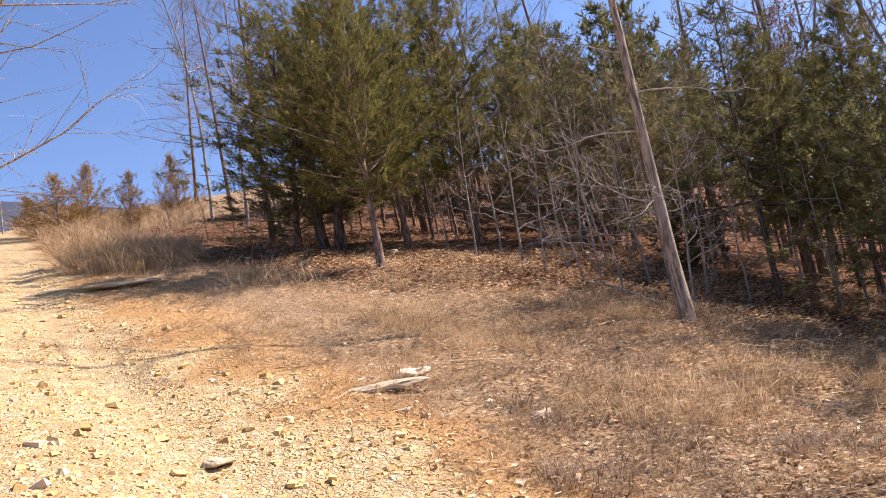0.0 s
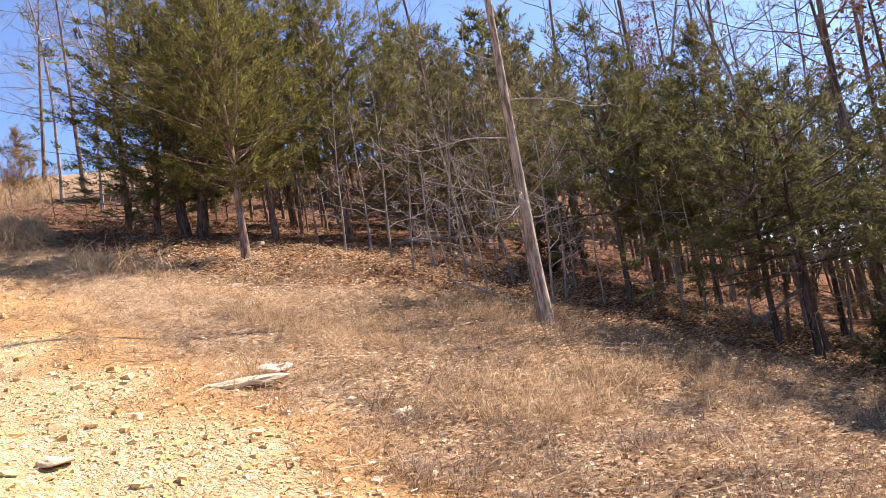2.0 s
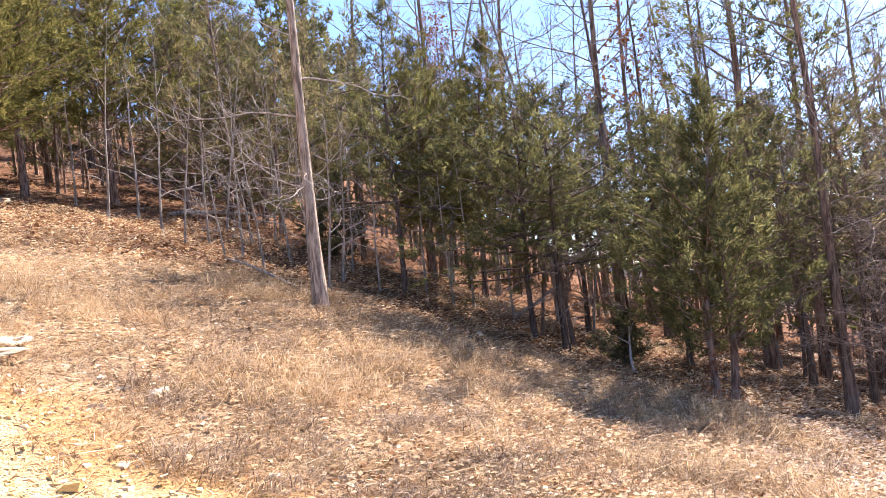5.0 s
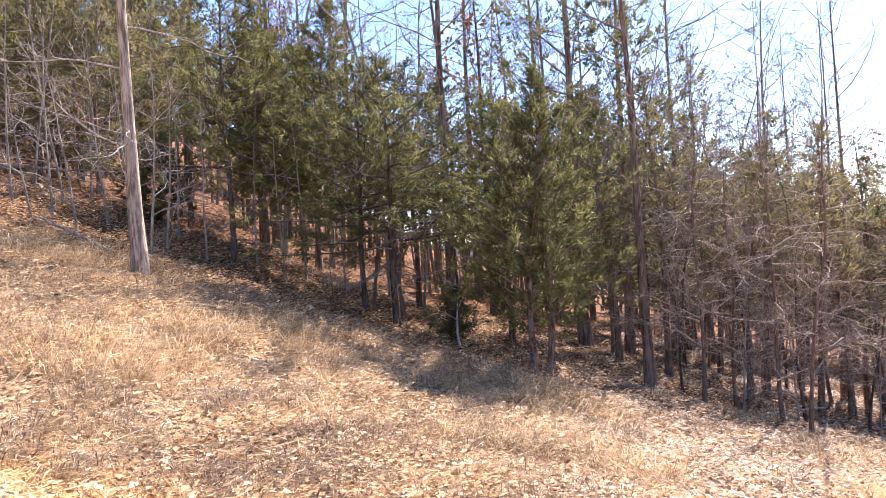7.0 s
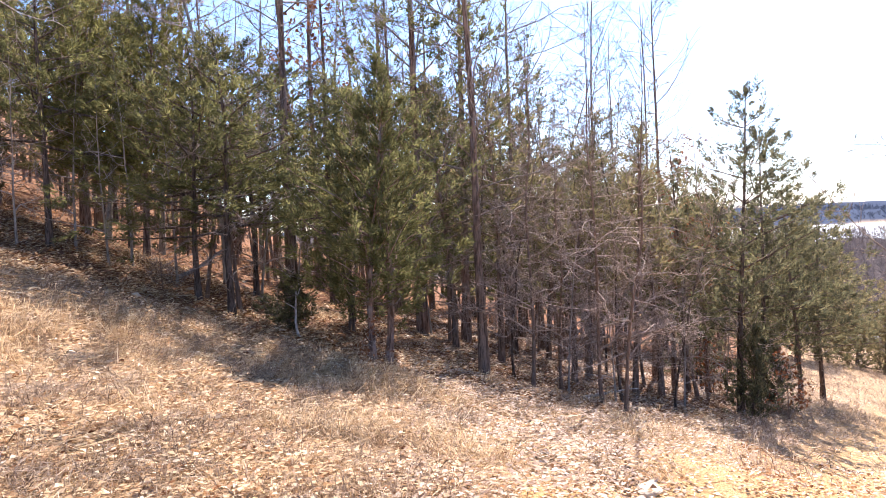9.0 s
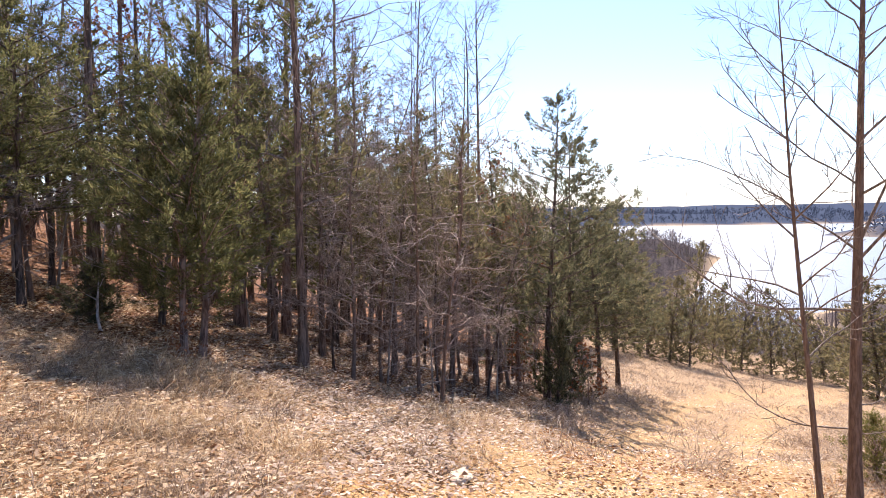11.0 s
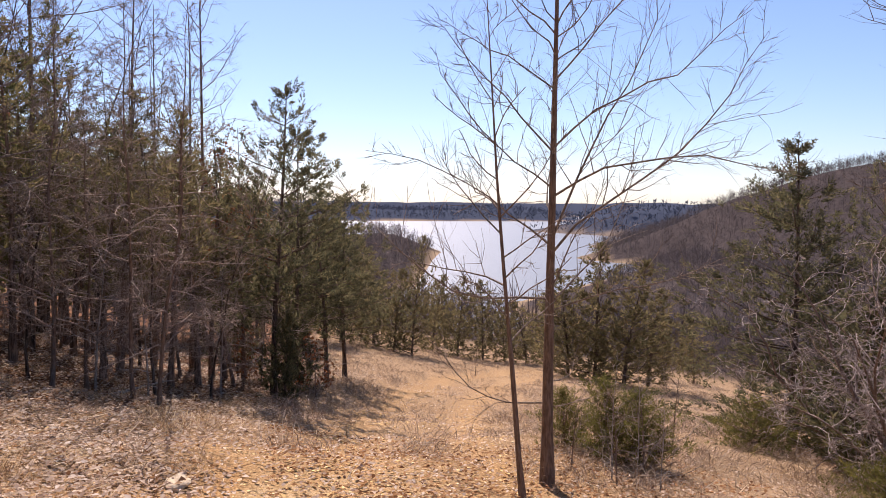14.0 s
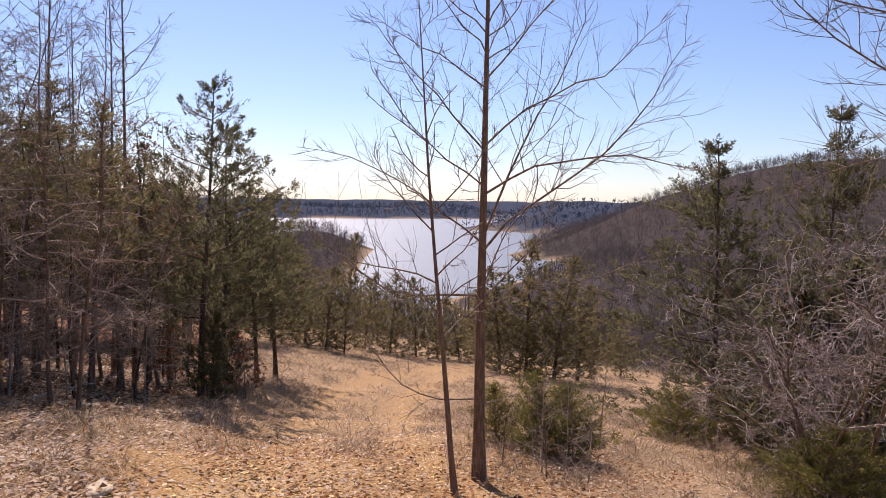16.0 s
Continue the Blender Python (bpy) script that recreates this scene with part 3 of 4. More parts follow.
grow(dark_cedar, [(24.9, 13.2, (0.8, 0.95), 0), (30, 16.5, 0.85, 50), (34.4, 12.5, (0.8, 0.76), 90), (36.7, 12.1, (0.9, 0.8), 140), (38.5, 15.0, (0.85, 0.9), 300), (45.5, 13.3, (0.8, 0.8), 200), (41.4, 17, 0.95, 240)])
fore_cedar = cedar(R, "cedar_tree", 5.4, 1.85, 0.95, 1.5, CEDAR_BARK, CEDAR_BLUE, "olive-green young cedar on the edge of the bank", 0.75, per=76, trunks=2)
grow(fore_cedar, [(47.7, 10.6, 0.84, 0), 
                  (121, 13.5, 0.55, 300, "green juniper beside the dead shrub")])
pine = cedar(np.random.default_rng(61), "pine_tree", 9.6, 3.0, 2.4, 0.82, DARK_BARK, PINE_GREEN, "dark evergreen with open layered branches against the sky", 0.85, per=40, tip=0.36, sway=0.015, climb=(-0.05, 0.2), whorls=11, up=0.5, slip=0.11, broad=0.18, dead=14)
grow(pine, [(74.4, 16.0, (0.7, 0.69), 0, "", (0, -2)), (75.9, 19.0, (0.68, 0.67), 60), (78.4, 20.5, (0.62, 0.56), 170), (79.8, 22.5, (0.7, 0.58), 250)])
fir = cedar(np.random.default_rng(31), "pine_tree", 9.4, 3.0, 0.3, 1.7, DARK_BARK, PINE_GREEN, "tall layered olive evergreen below the meadow", 0.9, per=36, tip=0.2, clumps=7, sway=0.012, climb=(-0.1, 0.15), whorls=13, up=0.35, slip=0.1, broad=0.2)
grow(fir, [(113.1, 17.5, (0.88, 0.71), 220), (120.2, 19, (0.8, 0.84), 40)])
far_cedar = cedar(R, "cedar_tree", 6.0, 2.3, 0.15, 0.95, DARK_BARK, CEDAR_DULL, "dull olive cedar along the lower edge of the meadow", 0.85, per=18, slip=0.17, clumps=4.0, broad=0.2)
grow(far_cedar, [(79.5, 43, (1.3, 1.25), 0), (82, 46, (1.3, 0.95), 40), (83.6, 41, (1.0, 0.8), 90), (85.0, 40, (0.7, 1.1), 130), (86.6, 48, 0.85, 170), (88.6, 45, (0.9, 0.85), 210), (90.6, 47, (1.0, 0.85), 250),
                 (92.3, 49, 0.7, 290), (94, 51, (1.1, 0.75), 330), (97.2, 44, (1.3, 1.1), 15), (99.2, 43, (1.5, 1.35), 55), (101.4, 42, (1.5, 1.2), 95), (103.2, 45, (1.2, 1.0), 75), (104.2, 57, 0.8, 35),
                 (106.5, 60, 0.8, 5), (95.2, 60, (1.3, 0.9), 115), (76, 40, 1.1, 95), (81, 56, 1.3, 60), (87.6, 58, 0.9, 305)])
rust_cedar = cedar(R, "cedar_tree", 2.6, 1.2, 0.15, 1.0, CEDAR_BARK, CEDAR_RUST, "small rust-tinged cedar in tall grass by the track", 0.8, per=44)
grow(rust_cedar, [(-26, 24.5, (0.85, 0.72), 0), (-21.3, 27, (0.6, 0.8), 70), (-24, 29, (0.8, 0.95), 140, "thin brown cedar in tall grass by the track"), (-17.7, 30, (0.75, 1.0), 220, "small cedar in tall grass by the track"), (-27.5, 26, (0.6, 0.5), 300)])

# leafless trees
oak = bare_tree(np.random.default_rng(73), "oak_tree", 10.5, 0.092, 0.5, 22, 2.4, 11, 6, OAK_BARK, PALE_TWIG, "tall bare oak with pale furrowed trunk leaning over the bank", lift=0.35, spread=1.1, curve=0.006, limb=0.006, wiggle=0.16, taper=0.3, fine=True,
                rows=[(1.75, 290, 4, 1.9), (1.8, 250, -8, 1.2), (1.9, 305, 10, 1.5), (1.85, 112, 12, 1.1), (1.95, 200, -4, 0.9), (1.6, 60, 8, 1.0), (2.75, 286, 4, 1.9), (3.3, 106, 20, 1.9), (3.9, 320, 22, 1.4), (4.5, 120, 28, 1.8), (4.8, 270, 32, 1.8)], shoots=(13, 5), stout=0.006)
grow(oak, [(18.4, 10.4, 1.0, 0)])
tall = bare_tree(np.random.default_rng(71), "hickory_tree", 11.5, 0.08, 0.22, 34, 2.8, 9, 6, TRUNK_BARK, TWIG, "tall slender leafless tree at the edge of the wood", lift=0.4, spread=1.1, rise=0.6, curve=0.018, wiggle=0.2, twig=0.0045, taper=0.5, limb=0.005, fine=True)
grow(tall, [(55.6, 12.6, 1.05, 0), (42.5, 20, 1.15, 100), (41.0, 14.8, (1.3, 1.05), 220), (33.5, 19, 1.1, 160), (58, 18, 1.0, 300), (64, 20, 0.95, 20), (28, 18, 1.1, 60), (22, 21, 1.1, 260), (13, 24, 1.2, 330),
            (7, 30, 1.2, 200), (-2, 34, 1.2, 90), (30, 27, 1.2, 40), (47, 28, 1.2, 120), (-9, 38, 1.1, 10), (-14, 30, 1.1, 135), (-16.5, 33, 1.1, 195), (-11.5, 26, 1.1, 255), (68.5, 19, 0.8, 210)], 3)
pale_tree = bare_tree(R, "hickory_tree", 11.0, 0.055, 0.25, 28, 2.5, 8, 6, GREY_BARK, MID_TWIG, "tall leafless tree with pale grey bark in the wood", lift=0.4, spread=1.0, rise=0.7, curve=0.035, wiggle=0.2, twig=0.0045, taper=0.5, limb=0.005, fine=True)
grow(pale_tree, [(36.4, 15.2, 1.0, 0), (32.0, 17.0, 1.05, 80), (28.5, 16.0, 1.0, 160), (45.5, 18.5, 1.05, 240), (26.0, 22, 1.1, 30), (39.0, 22, 1.1, 110), (51.5, 16.5, 0.95, 200), (60, 21, 0.9, 290), (-10.5, 22, 0.9, 15), (-13, 25, 1.0, 135), (-7.5, 23, 1.0, 255), (-15.5, 27, 1.1, 75)], 3)
pole_tree = bare_tree(R, "young_tree", 6.5, 0.036, 0.15, 40, 1.7, 11, 8, BROWN_BARK, MID_TWIG, "thin leafless tree with a tangle of fine branches", lift=0.0, spread=1.2, rise=0.4, wiggle=0.3, curve=0.06, twig=0.005)
grow(pole_tree, [(66.2, 11.2, (0.85, 0.9), 0), (59.3, 12.2, 1.0, 150), (64.5, 11.8, (0.9, 0.95), 300), (53, 15.6, 1.0, 110), (71.5, 16.4, (1.1, 0.85), 190),
                 (67.7, 16.1, (0.9, 1.1), 250), (34.9, 13.0, 0.9, 60), (37.3, 13.2, 1.1, 270), (63.5, 19, (1.1, 1.2), 40), (61.5, 13.0, (0.9, 0.75), 330), (73.5, 20.5, 0.8, 290)], 3)
whip = bare_tree(R, "young_tree", 8.0, 0.034, 0.1, 48, 1.5, 9, 8, DARK_BARK, MID_TWIG, "slender dark leafless tree in the thicket", lift=0.1, spread=1.25, rise=0.35, wiggle=0.32, curve=0.06, taper=0.5, twig=0.005)
grow(whip, [(62.7, 15.8, 1.0, 220), (60.6, 18.6, 1.1, 30), (45.7, 14.1, 0.8, 140), (71.8, 18.5, 0.8, 120), (55.5, 17.5, 1.1, 10), (66, 13.2, 0.75, 170), (69.8, 14.0, 0.7, 60),
            (58.2, 16.3, 1.0, 240), (64.9, 16.8, 0.85, 320), (57.9, 13.2, 0.7, 100), (74.3, 19.2, 0.7, 20), (47.5, 17, 1.0, 180)], 3)
sapling = bare_tree(R, "sapling", 4.2, 0.026, 0.15, 15, 1.2, 7, 5, GREY_BARK, PALE_TWIG, "thin grey leafless sapling among fallen leaves", lift=0.3, spread=1.0, wiggle=0.2, curve=0.05, twig=0.003, category="sapling")
grow(sapling, [(7.5, 14.0, 1.0, 0), (10.7, 14.1, 0.95, 70), (13, 13.6, 0.9, 140), (14.5, 12.4, 0.8, 210), (19.1, 11.6, 0.9, 280), (12, 16, 1.1, 20), (16.5, 14, 1.0, 90), (4, 15, 1.0, 160), (21, 14.5, 0.9, 230), (15.5, 16.5, 1.0, 300), (9, 13.3, 0.8, 45), (11.8, 13.0, 0.7, 100), (13.8, 14.8, 1.0, 155), (17.8, 13.0, 0.85, 205), (20.2, 13.2, 0.9, 255),
               (23, 12.6, 0.8, 15), (26.5, 13.6, 0.9, 65), (28.5, 13.0, 0.8, 125), (6, 16.0, 1.1, 185), (2, 16.8, 1.0, 235), (33, 13.6, 0.9, 285), (38.8, 14.2, 1.0, 335), (41.5, 13.4, 0.8, 50), (18.6, 16.8, 1.1, 110),
               (25, 15.6, 1.1, 170), (30, 13.8, 1.0, 220), (62, 12.2, 0.8, 10), (65.5, 12.6, 0.7, 130), (70.5, 14.5, 0.7, 250), (73.5, 17.0, 0.7, 310), (100.6, 9.0, 0.4, 30, "small leafless sapling with pale twigs before the juniper"), (102.4, 9.3, 0.44, 140, "small leafless sapling with pale twigs before the juniper"), (104.2, 8.7, 0.36, 260, "small leafless sapling with pale twigs before the juniper")], 5)
main_tree = bare_tree(np.random.default_rng(41), "hickory_tree", 7.6, 0.074, 0.62, 14, 1.7, 9, 6, BROWN_BARK, TWIG, "young leafless hickory with upswept branches beside the track", taper=0.6, lift=0.35, spread=0.8, rise=0.95, wiggle=0.16, curve=0.006, limb=0.0045, fine=True, twig=0.003,
                      rows=[(1.0, 180, 4, 0.9), (1.05, 20, -10, 1.9), (1.3, 150, 0, 1.0), (2.1, 190, 28, 2.2), (2.2, 165, 36, 2.0), (2.25, 10, 10, 3.0), (2.35, 230, 42, 1.6), (2.75, 186, 34, 3.5), (2.85, 0, 26, 2.4), (2.9, 184, 60, 3.1), (3.2, 60, 38, 1.8),
                            (3.4, 190, 33, 2.8), (3.5, 8, 30, 2.1), (3.9, 2, 40, 2.3), (3.95, 182, 45, 2.5), (4.0, 100, 50, 1.7), (4.0, 280, 45, 1.6), (4.6, 12, 40, 1.8), (4.7, 190, 44, 2.0), (5.2, 350, 45, 1.6), (5.3, 170, 50, 1.7)], shoots=(18, 6), stout=0.0043)
grow(main_tree, [(95.7, 8.5, 1.0, 0, "", (-0.8, 0))])
companion = bare_tree(np.random.default_rng(43), "young_tree", 5.6, 0.034, 0.3, 22, 1.5, 9, 6, BROWN_BARK, TWIG, "thin leaning leafless tree beside the hickory", lift=0.2, rise=0.8, spread=0.9, curve=0.012, fine=True)
grow(companion, [(93.9, 7.7, 1.0, 0, "", (-6, 0))])
dead_shrub = thicket(np.random.default_rng(53), "dead_shrub", 4.4, 12, BROWN_BARK, SHRUB_TWIG, "tangled purple-grey leafless shrub with pale arching branches")
grow(dead_shrub, [(121.0, 10.6, (0.9, 0.92), 0), (123.5, 12.0, (1.1, 1.15), 200), (118.0, 14.0, (0.9, 0.85), 120)])
red_oak = bare_tree(np.random.default_rng(73), "oak_tree", 8.0, 0.075, 0.3, 26, 2.2, 10, 8, DARK_BARK, TWIG, "leafless oak with a few rust-red leaves still hanging", leaves=(RUST_LEAF, 0.35))
grow(red_oak, [(70.8, 17.2, (0.85, 0.72), 0), (3, 25, 1.25, 120), (29.0, 21, 1.0, 240), (72, 22, 0.85, 50)])
brush = bare_tree(R, "brush", 1.6, 0.016, 0.05, 16, 0.9, 6, 2, BROWN_BARK, TWIG, "tangle of thin brown leafless brush", spread=1.0, lift=0.4, wiggle=0.2, twig=0.003, category="shrub")
grow(brush, [(-18.5, 22, 1.2, 0), (-16, 20, 1.0, 60), (-14, 21, 1.1, 120), (76.8, 16.8, 0.9, 180), (103, 9.6, 0.9, 240), (101, 8.8, 0.8, 300), (105, 12, 1.0, 30), (97.5, 9.2, 0.7, 90),
             (90, 33, 1.0, 150), (96, 36, 1.1, 210), (110, 20, 1.0, 270), (32, 12.3, 0.7, 10), (40, 11.8, 0.6, 75), (-6, 29, 1.4, 15), (-1, 31, 1.5, 115), (4, 30, 1.4, 215), (8, 33, 1.5, 315), (13, 31, 1.5, 65), (19, 32, 1.4, 165), (-9, 33, 1.4, 265),
             (-12, 25, 1.2, 40), (16, 26, 1.2, 140), (24, 29, 1.4, 240), (-30, 34, 1.3, 20), (-31.5, 30, 1.2, 120), (-28, 37, 1.4, 220), (-25, 34, 1.2, 320), (-19, 34, 1.3, 80)])
rust_shrub = bare_tree(R, "rust_shrub", 1.5, 0.016, 0.05, 20, 0.8, 6, 3, BROWN_BARK, MID_TWIG, "low shrub with russet leaves still hanging by the track", leaves=(RUST_LEAF, 0.3), spread=1.0, lift=0.4, wiggle=0.25, twig=0.003, category="shrub")
grow(rust_shrub, [(77.6, 16.4, 1.0, 0), (72.6, 18.0, 0.9, 100), (47.0, 10.0, 0.5, 200, "low shrub with russet leaves on the bank")])
bushes = cedar(R, "cedar_bush", 2.6, 1.1, 0.1, 0.9, DARK_BARK, PINE_GREEN, "low dark cedar bush under taller trees", 0.8, per=36, slip=0.11, broad=0.2)
grow(bushes, [(71.5, 20.5, 0.7, 0), (75.2, 15.5, (0.5, 0.72), 90, "low dark cedar bush at the bend of the track"), (76.3, 17.5, 0.6, 200, "low dark cedar bush at the bend of the track"), (40.8, 12.0, (0.5, 0.35), 90),
              (20, 16, 0.7, 77), (123.5, 11.5, 0.9, 10, "green juniper beside the dead shrub"), (118.5, 13.5, 1.2, 110, "green juniper beside the dead shrub"),
              (121.5, 14.5, 1.4, 310, "green juniper beside the dead shrub")])
juniper = cedar(R, "juniper_bush", 2.2, 1.4, 0.05, 1.35, CEDAR_BARK, CEDAR_GREEN, "small rounded olive juniper beside the hickory", 1.0, per=36, slip=0.075, climb=(0.05, 0.5), up=0.3, broad=0.16)
grow(juniper, [(100.2, 10.2, (0.5, 0.5), 0), (102.6, 10.4, (0.5, 0.46), 100), (97.0, 10.6, (0.36, 0.42), 60), (124.0, 12.5, (1.0, 0.9), 200, "olive juniper beside the dead shrub"), (116.5, 16.5, (1.1, 0.8), 300, "olive juniper beside the dead shrub"), (121.9, 9.6, (0.6, 0.5), 40, "olive juniper beside the dead shrub"), (118.6, 10.0, (0.42, 0.36), 160, "olive juniper beside the dead shrub"), (110.5, 14.5, (0.6, 0.45), 250, "olive juniper beside the dead shrub")])
# trees off to the side whose branches hang into view
overhang = bare_tree(np.random.default_rng(5), "oak_tree", 6.0, 0.09, 0.6, 8, 1.6, 8, 5, GREY_BARK, PALE_TWIG, "bare tree with pale limbs reaching over the gravel track", wiggle=0.1, fine=True, twig=0.003,
                     rows=[(2.9, 52, 4, 3.6), (0.7, 64, 24, 4.6), (1.0, 66, 9, 3.7), (1.5, 60, 30, 3.4), (2.0, 48, 0, 2.6)], shoots=(14, 5), stout=0.0055)
grow(overhang, [(-46, 7.0, 1.0, 0)])
overhang_low = bare_tree(np.random.default_rng(47), "oak_tree", 7.5, 0.12, 0.7, 8, 2.0, 8, 5, GREY_BARK, TWIG, "bare tree with branches hanging over the meadow", wiggle=0.14, fine=True,
                         rows=[(3.9, 10, 14, 3.3), (4.2, 8, -12, 2.7), (3.8, 38, 0, 3.0), (4.6, 16, 8, 3.1), (4.4, 350, 5, 2.4)], shoots=(22, 7), stout=0.0045)
grow(overhang_low, [(134, 8.0, 1.0, 0)])
shade_cedar = cedar(np.random.default_rng(91), "cedar_tree", 5.6, 1.9, 2.3, 0.42, TRUNK_BARK, CEDAR_DULL, "dark-trunked cedar with dead lower limbs in the thicket", 0.9, per=30, slip=0.11, dead=34, climb=(0.0, 0.4), clumps=4.2)
grow(shade_cedar, [(53.5, 15.2, 1.0, 0), (57.0, 14.7, (1.0, 1.05), 70), (60.6, 17.5, (1.0, 0.9), 140), (62.5, 14.0, (0.9, 0.75), 210), (63.6, 15.6, (0.95, 1.0), 280), (68.9, 15.9, (1.0, 0.8), 350), (67.0, 14.5, (0.9, 0.9), 105),
                   (69.9, 17.4, (1.0, 0.9), 175), (65.8, 18.5, 1.1, 245), (57.5, 18.5, 1.15, 315), (72.2, 18.2, (0.9, 0.8), 15)], 3)
open_cedar = cedar(np.random.default_rng(83), "cedar_tree", 11.5, 2.4, 3.2, 0.8, CEDAR_BARK, CEDAR_BLUE, "tall thin-leaved cedar with open grey-green crown", 0.7, per=34, tip=0.45, sway=0.02, slip=0.1, broad=0.18)
grow(open_cedar, [(51.0, 15.8, 1.0, 0), (54.3, 17.2, 0.92, 120), (60.2, 19.5, 0.72, 220)])
# thinner-leaved cedar for the depth of the wood
back_cedar = cedar(R, "cedar_tree", 7.0, 2.2, 1.0, 1.0, DARK_BARK, CEDAR_BLUE, "dark green cedar in the depth of the wood", 0.6, per=22, slip=0.16, broad=0.19)
grow(back_cedar, [(12, 27, 1.1, 0), (19, 25, 1.1, 100), (53.5, 20.5, 0.9, 40), (58.5, 22, 0.95, 80), (64.5, 23.5, 0.95, 230),
                  (50.5, 23, 1.0, 190), (55, 27, 1.0, 15), (59, 26, 0.9, 70), (62, 28, 1.0, 140), (66.5, 27, 0.9, 210), (69, 28, 1.0, 280), (72, 30, 0.9, 350), (57, 32, 1.1, 45),
                  (64, 33, 1.1, 115), (10, 30, 1.0, 20), (14, 33, 1.1, 90), (18, 30, 1.0, 160), (22, 34, 1.1, 230), (27, 30, 1.0, 300), (5, 33, 1.0, 60), (45, 30, 1.0, 130), (35, 28, 1.0, 200), (75.0, 36, 1.0, 70), (78.2, 39, 0.95, 150), (73.2, 32, 0.95, 250), (70.5, 31, 1.0, 340), (76.6, 32, 0.8, 30), (71.5, 25, 0.8, 190)])


dull_cedar = cedar(np.random.default_rng(95), "cedar_tree", 5.4, 2.0, 0.9, 0.5, CEDAR_BARK, CEDAR_DULL, "brownish olive cedar behind the saplings", 0.8, per=34, slip=0.11, dead=8)
grow(dull_cedar, [(9.5, 17.8, (1.0, 0.85), 0), (12.5, 19.0, (1.1, 1.05), 70), (16.0, 17.6, (0.9, 0.9), 140), (18.8, 19.2, (1.1, 1.1), 210), (22.0, 16.8, (1.0, 0.95), 280), (27.0, 18.0, (1.0, 1.0), 350), (29.0, 21.5, 1.1, 35),
                  (40.0, 24, 1.1, 105), (43.5, 22.5, 1.0, 175), (37.0, 25, 1.1, 245), (46.5, 25, 1.1, 315), (33.0, 24, 1.1, 55)], 2)
# more of the wood, further in
R = np.random.default_rng(23)
taken = [polar(az, r) for az, r in ((55.1, 12.8), (18.4, 10.4), (-3.4, 13.2), (24.8, 13.1))]
kinds = [tall, tall, pole_tree, back_cedar, tall, pole_tree, tall, red_oak]
made = 0
while made < 46:
    az, r = R.uniform(-14, 70), R.uniform(17, 44)
    x, y = polar(az, r)
    s_up = -0.788 * x + 0.616 * y
    if woods(np.array(x), np.array(y)) < 0.9 and not (s_up > 18 and az > -3):
        continue
    if min(math.hypot(x - a, y - b) for a, b in taken) < 1.5:
        continue
    taken.append((x, y))
    put(kinds[made % len(kinds)], az, r, R.uniform(0.85, 1.25), R.uniform(0, 360))
    made += 1


def thin_stems(n, az0, az1, r0, r1):
    """Bare stems in the depth of the wood, too many and too far off to count."""
    Rs, t = np.random.default_rng(37), Tubes()
    while n:
        az, r = Rs.uniform(az0, az1), Rs.uniform(r0, r1)
        x, y = polar(az, r)
        if woods(np.array(x), np.array(y)) < 0.8:
            r1, n = r1 - 0.05, n - 1
            continue
        h = Rs.uniform(3.5, 6.5)
        p = stem(Rs, (x, y, float(ground_z(x, y)) - 0.05), (Rs.normal(0, 0.05), Rs.normal(0, 0.05), 1), h, wiggle=0.03, k=6)
        w = Rs.uniform(0.02, 0.055)
        t.add(p, np.linspace(w, 0.008, 6), 5)
        for _ in range(9):
            q, _ = along(p, Rs.uniform(0.2, 0.95))
            way = unit(np.array([Rs.normal(0, 1), Rs.normal(0, 1), Rs.uniform(0.1, 0.9)]))
            t.ribbon(stem(Rs, q, way, Rs.uniform(0.5, 1.3), (0, 0, 0.3), 0.2, 4), 0.006, unit(np.cross(way, Rs.normal(0, 1, 3))))
        n -= 1
    return tagged(new("thin_stems", t.mesh("thin_stems", TRUNK_BARK)), "slim grey-brown stems deep in the leafless wood", "woods", kind="stuff")


thin_stems(260, -8, 66, 18, 36)


# ---- grass, leaves ----
def on_ground(x, y, lift=0.0):
    return np.stack([x, y, ground_z(x, y) + lift], -1)


def road_edge(x, y):
    d, _ = to_line(x, y, ROAD)
    return d + 0.25 * np.sin(x * 1.9 + y) + 0.18 * np.sin(y * 3.1 - x * 2.2)


def patchy(x, y):
    return 0.5 + 0.25 * np.sin(x * 1.7 + np.sin(y * 1.3) * 2) + 0.25 * np.sin(y * 2.1 - np.sin(x * 0.9) * 2)


def sow(n, az0, az1, r0, r1, keep, power=0.5):
    """Places thinning out with distance, kept by a chance."""
    az = np.radians(rng.uniform(az0, az1, n))
    r = r0 + (r1 - r0) * rng.random(n) ** (1 / (2 * power))
    x, y = r * np.sin(az), r * np.cos(az)
    ok = rng.random(n) < keep(x, y)
    return x[ok], y[ok]


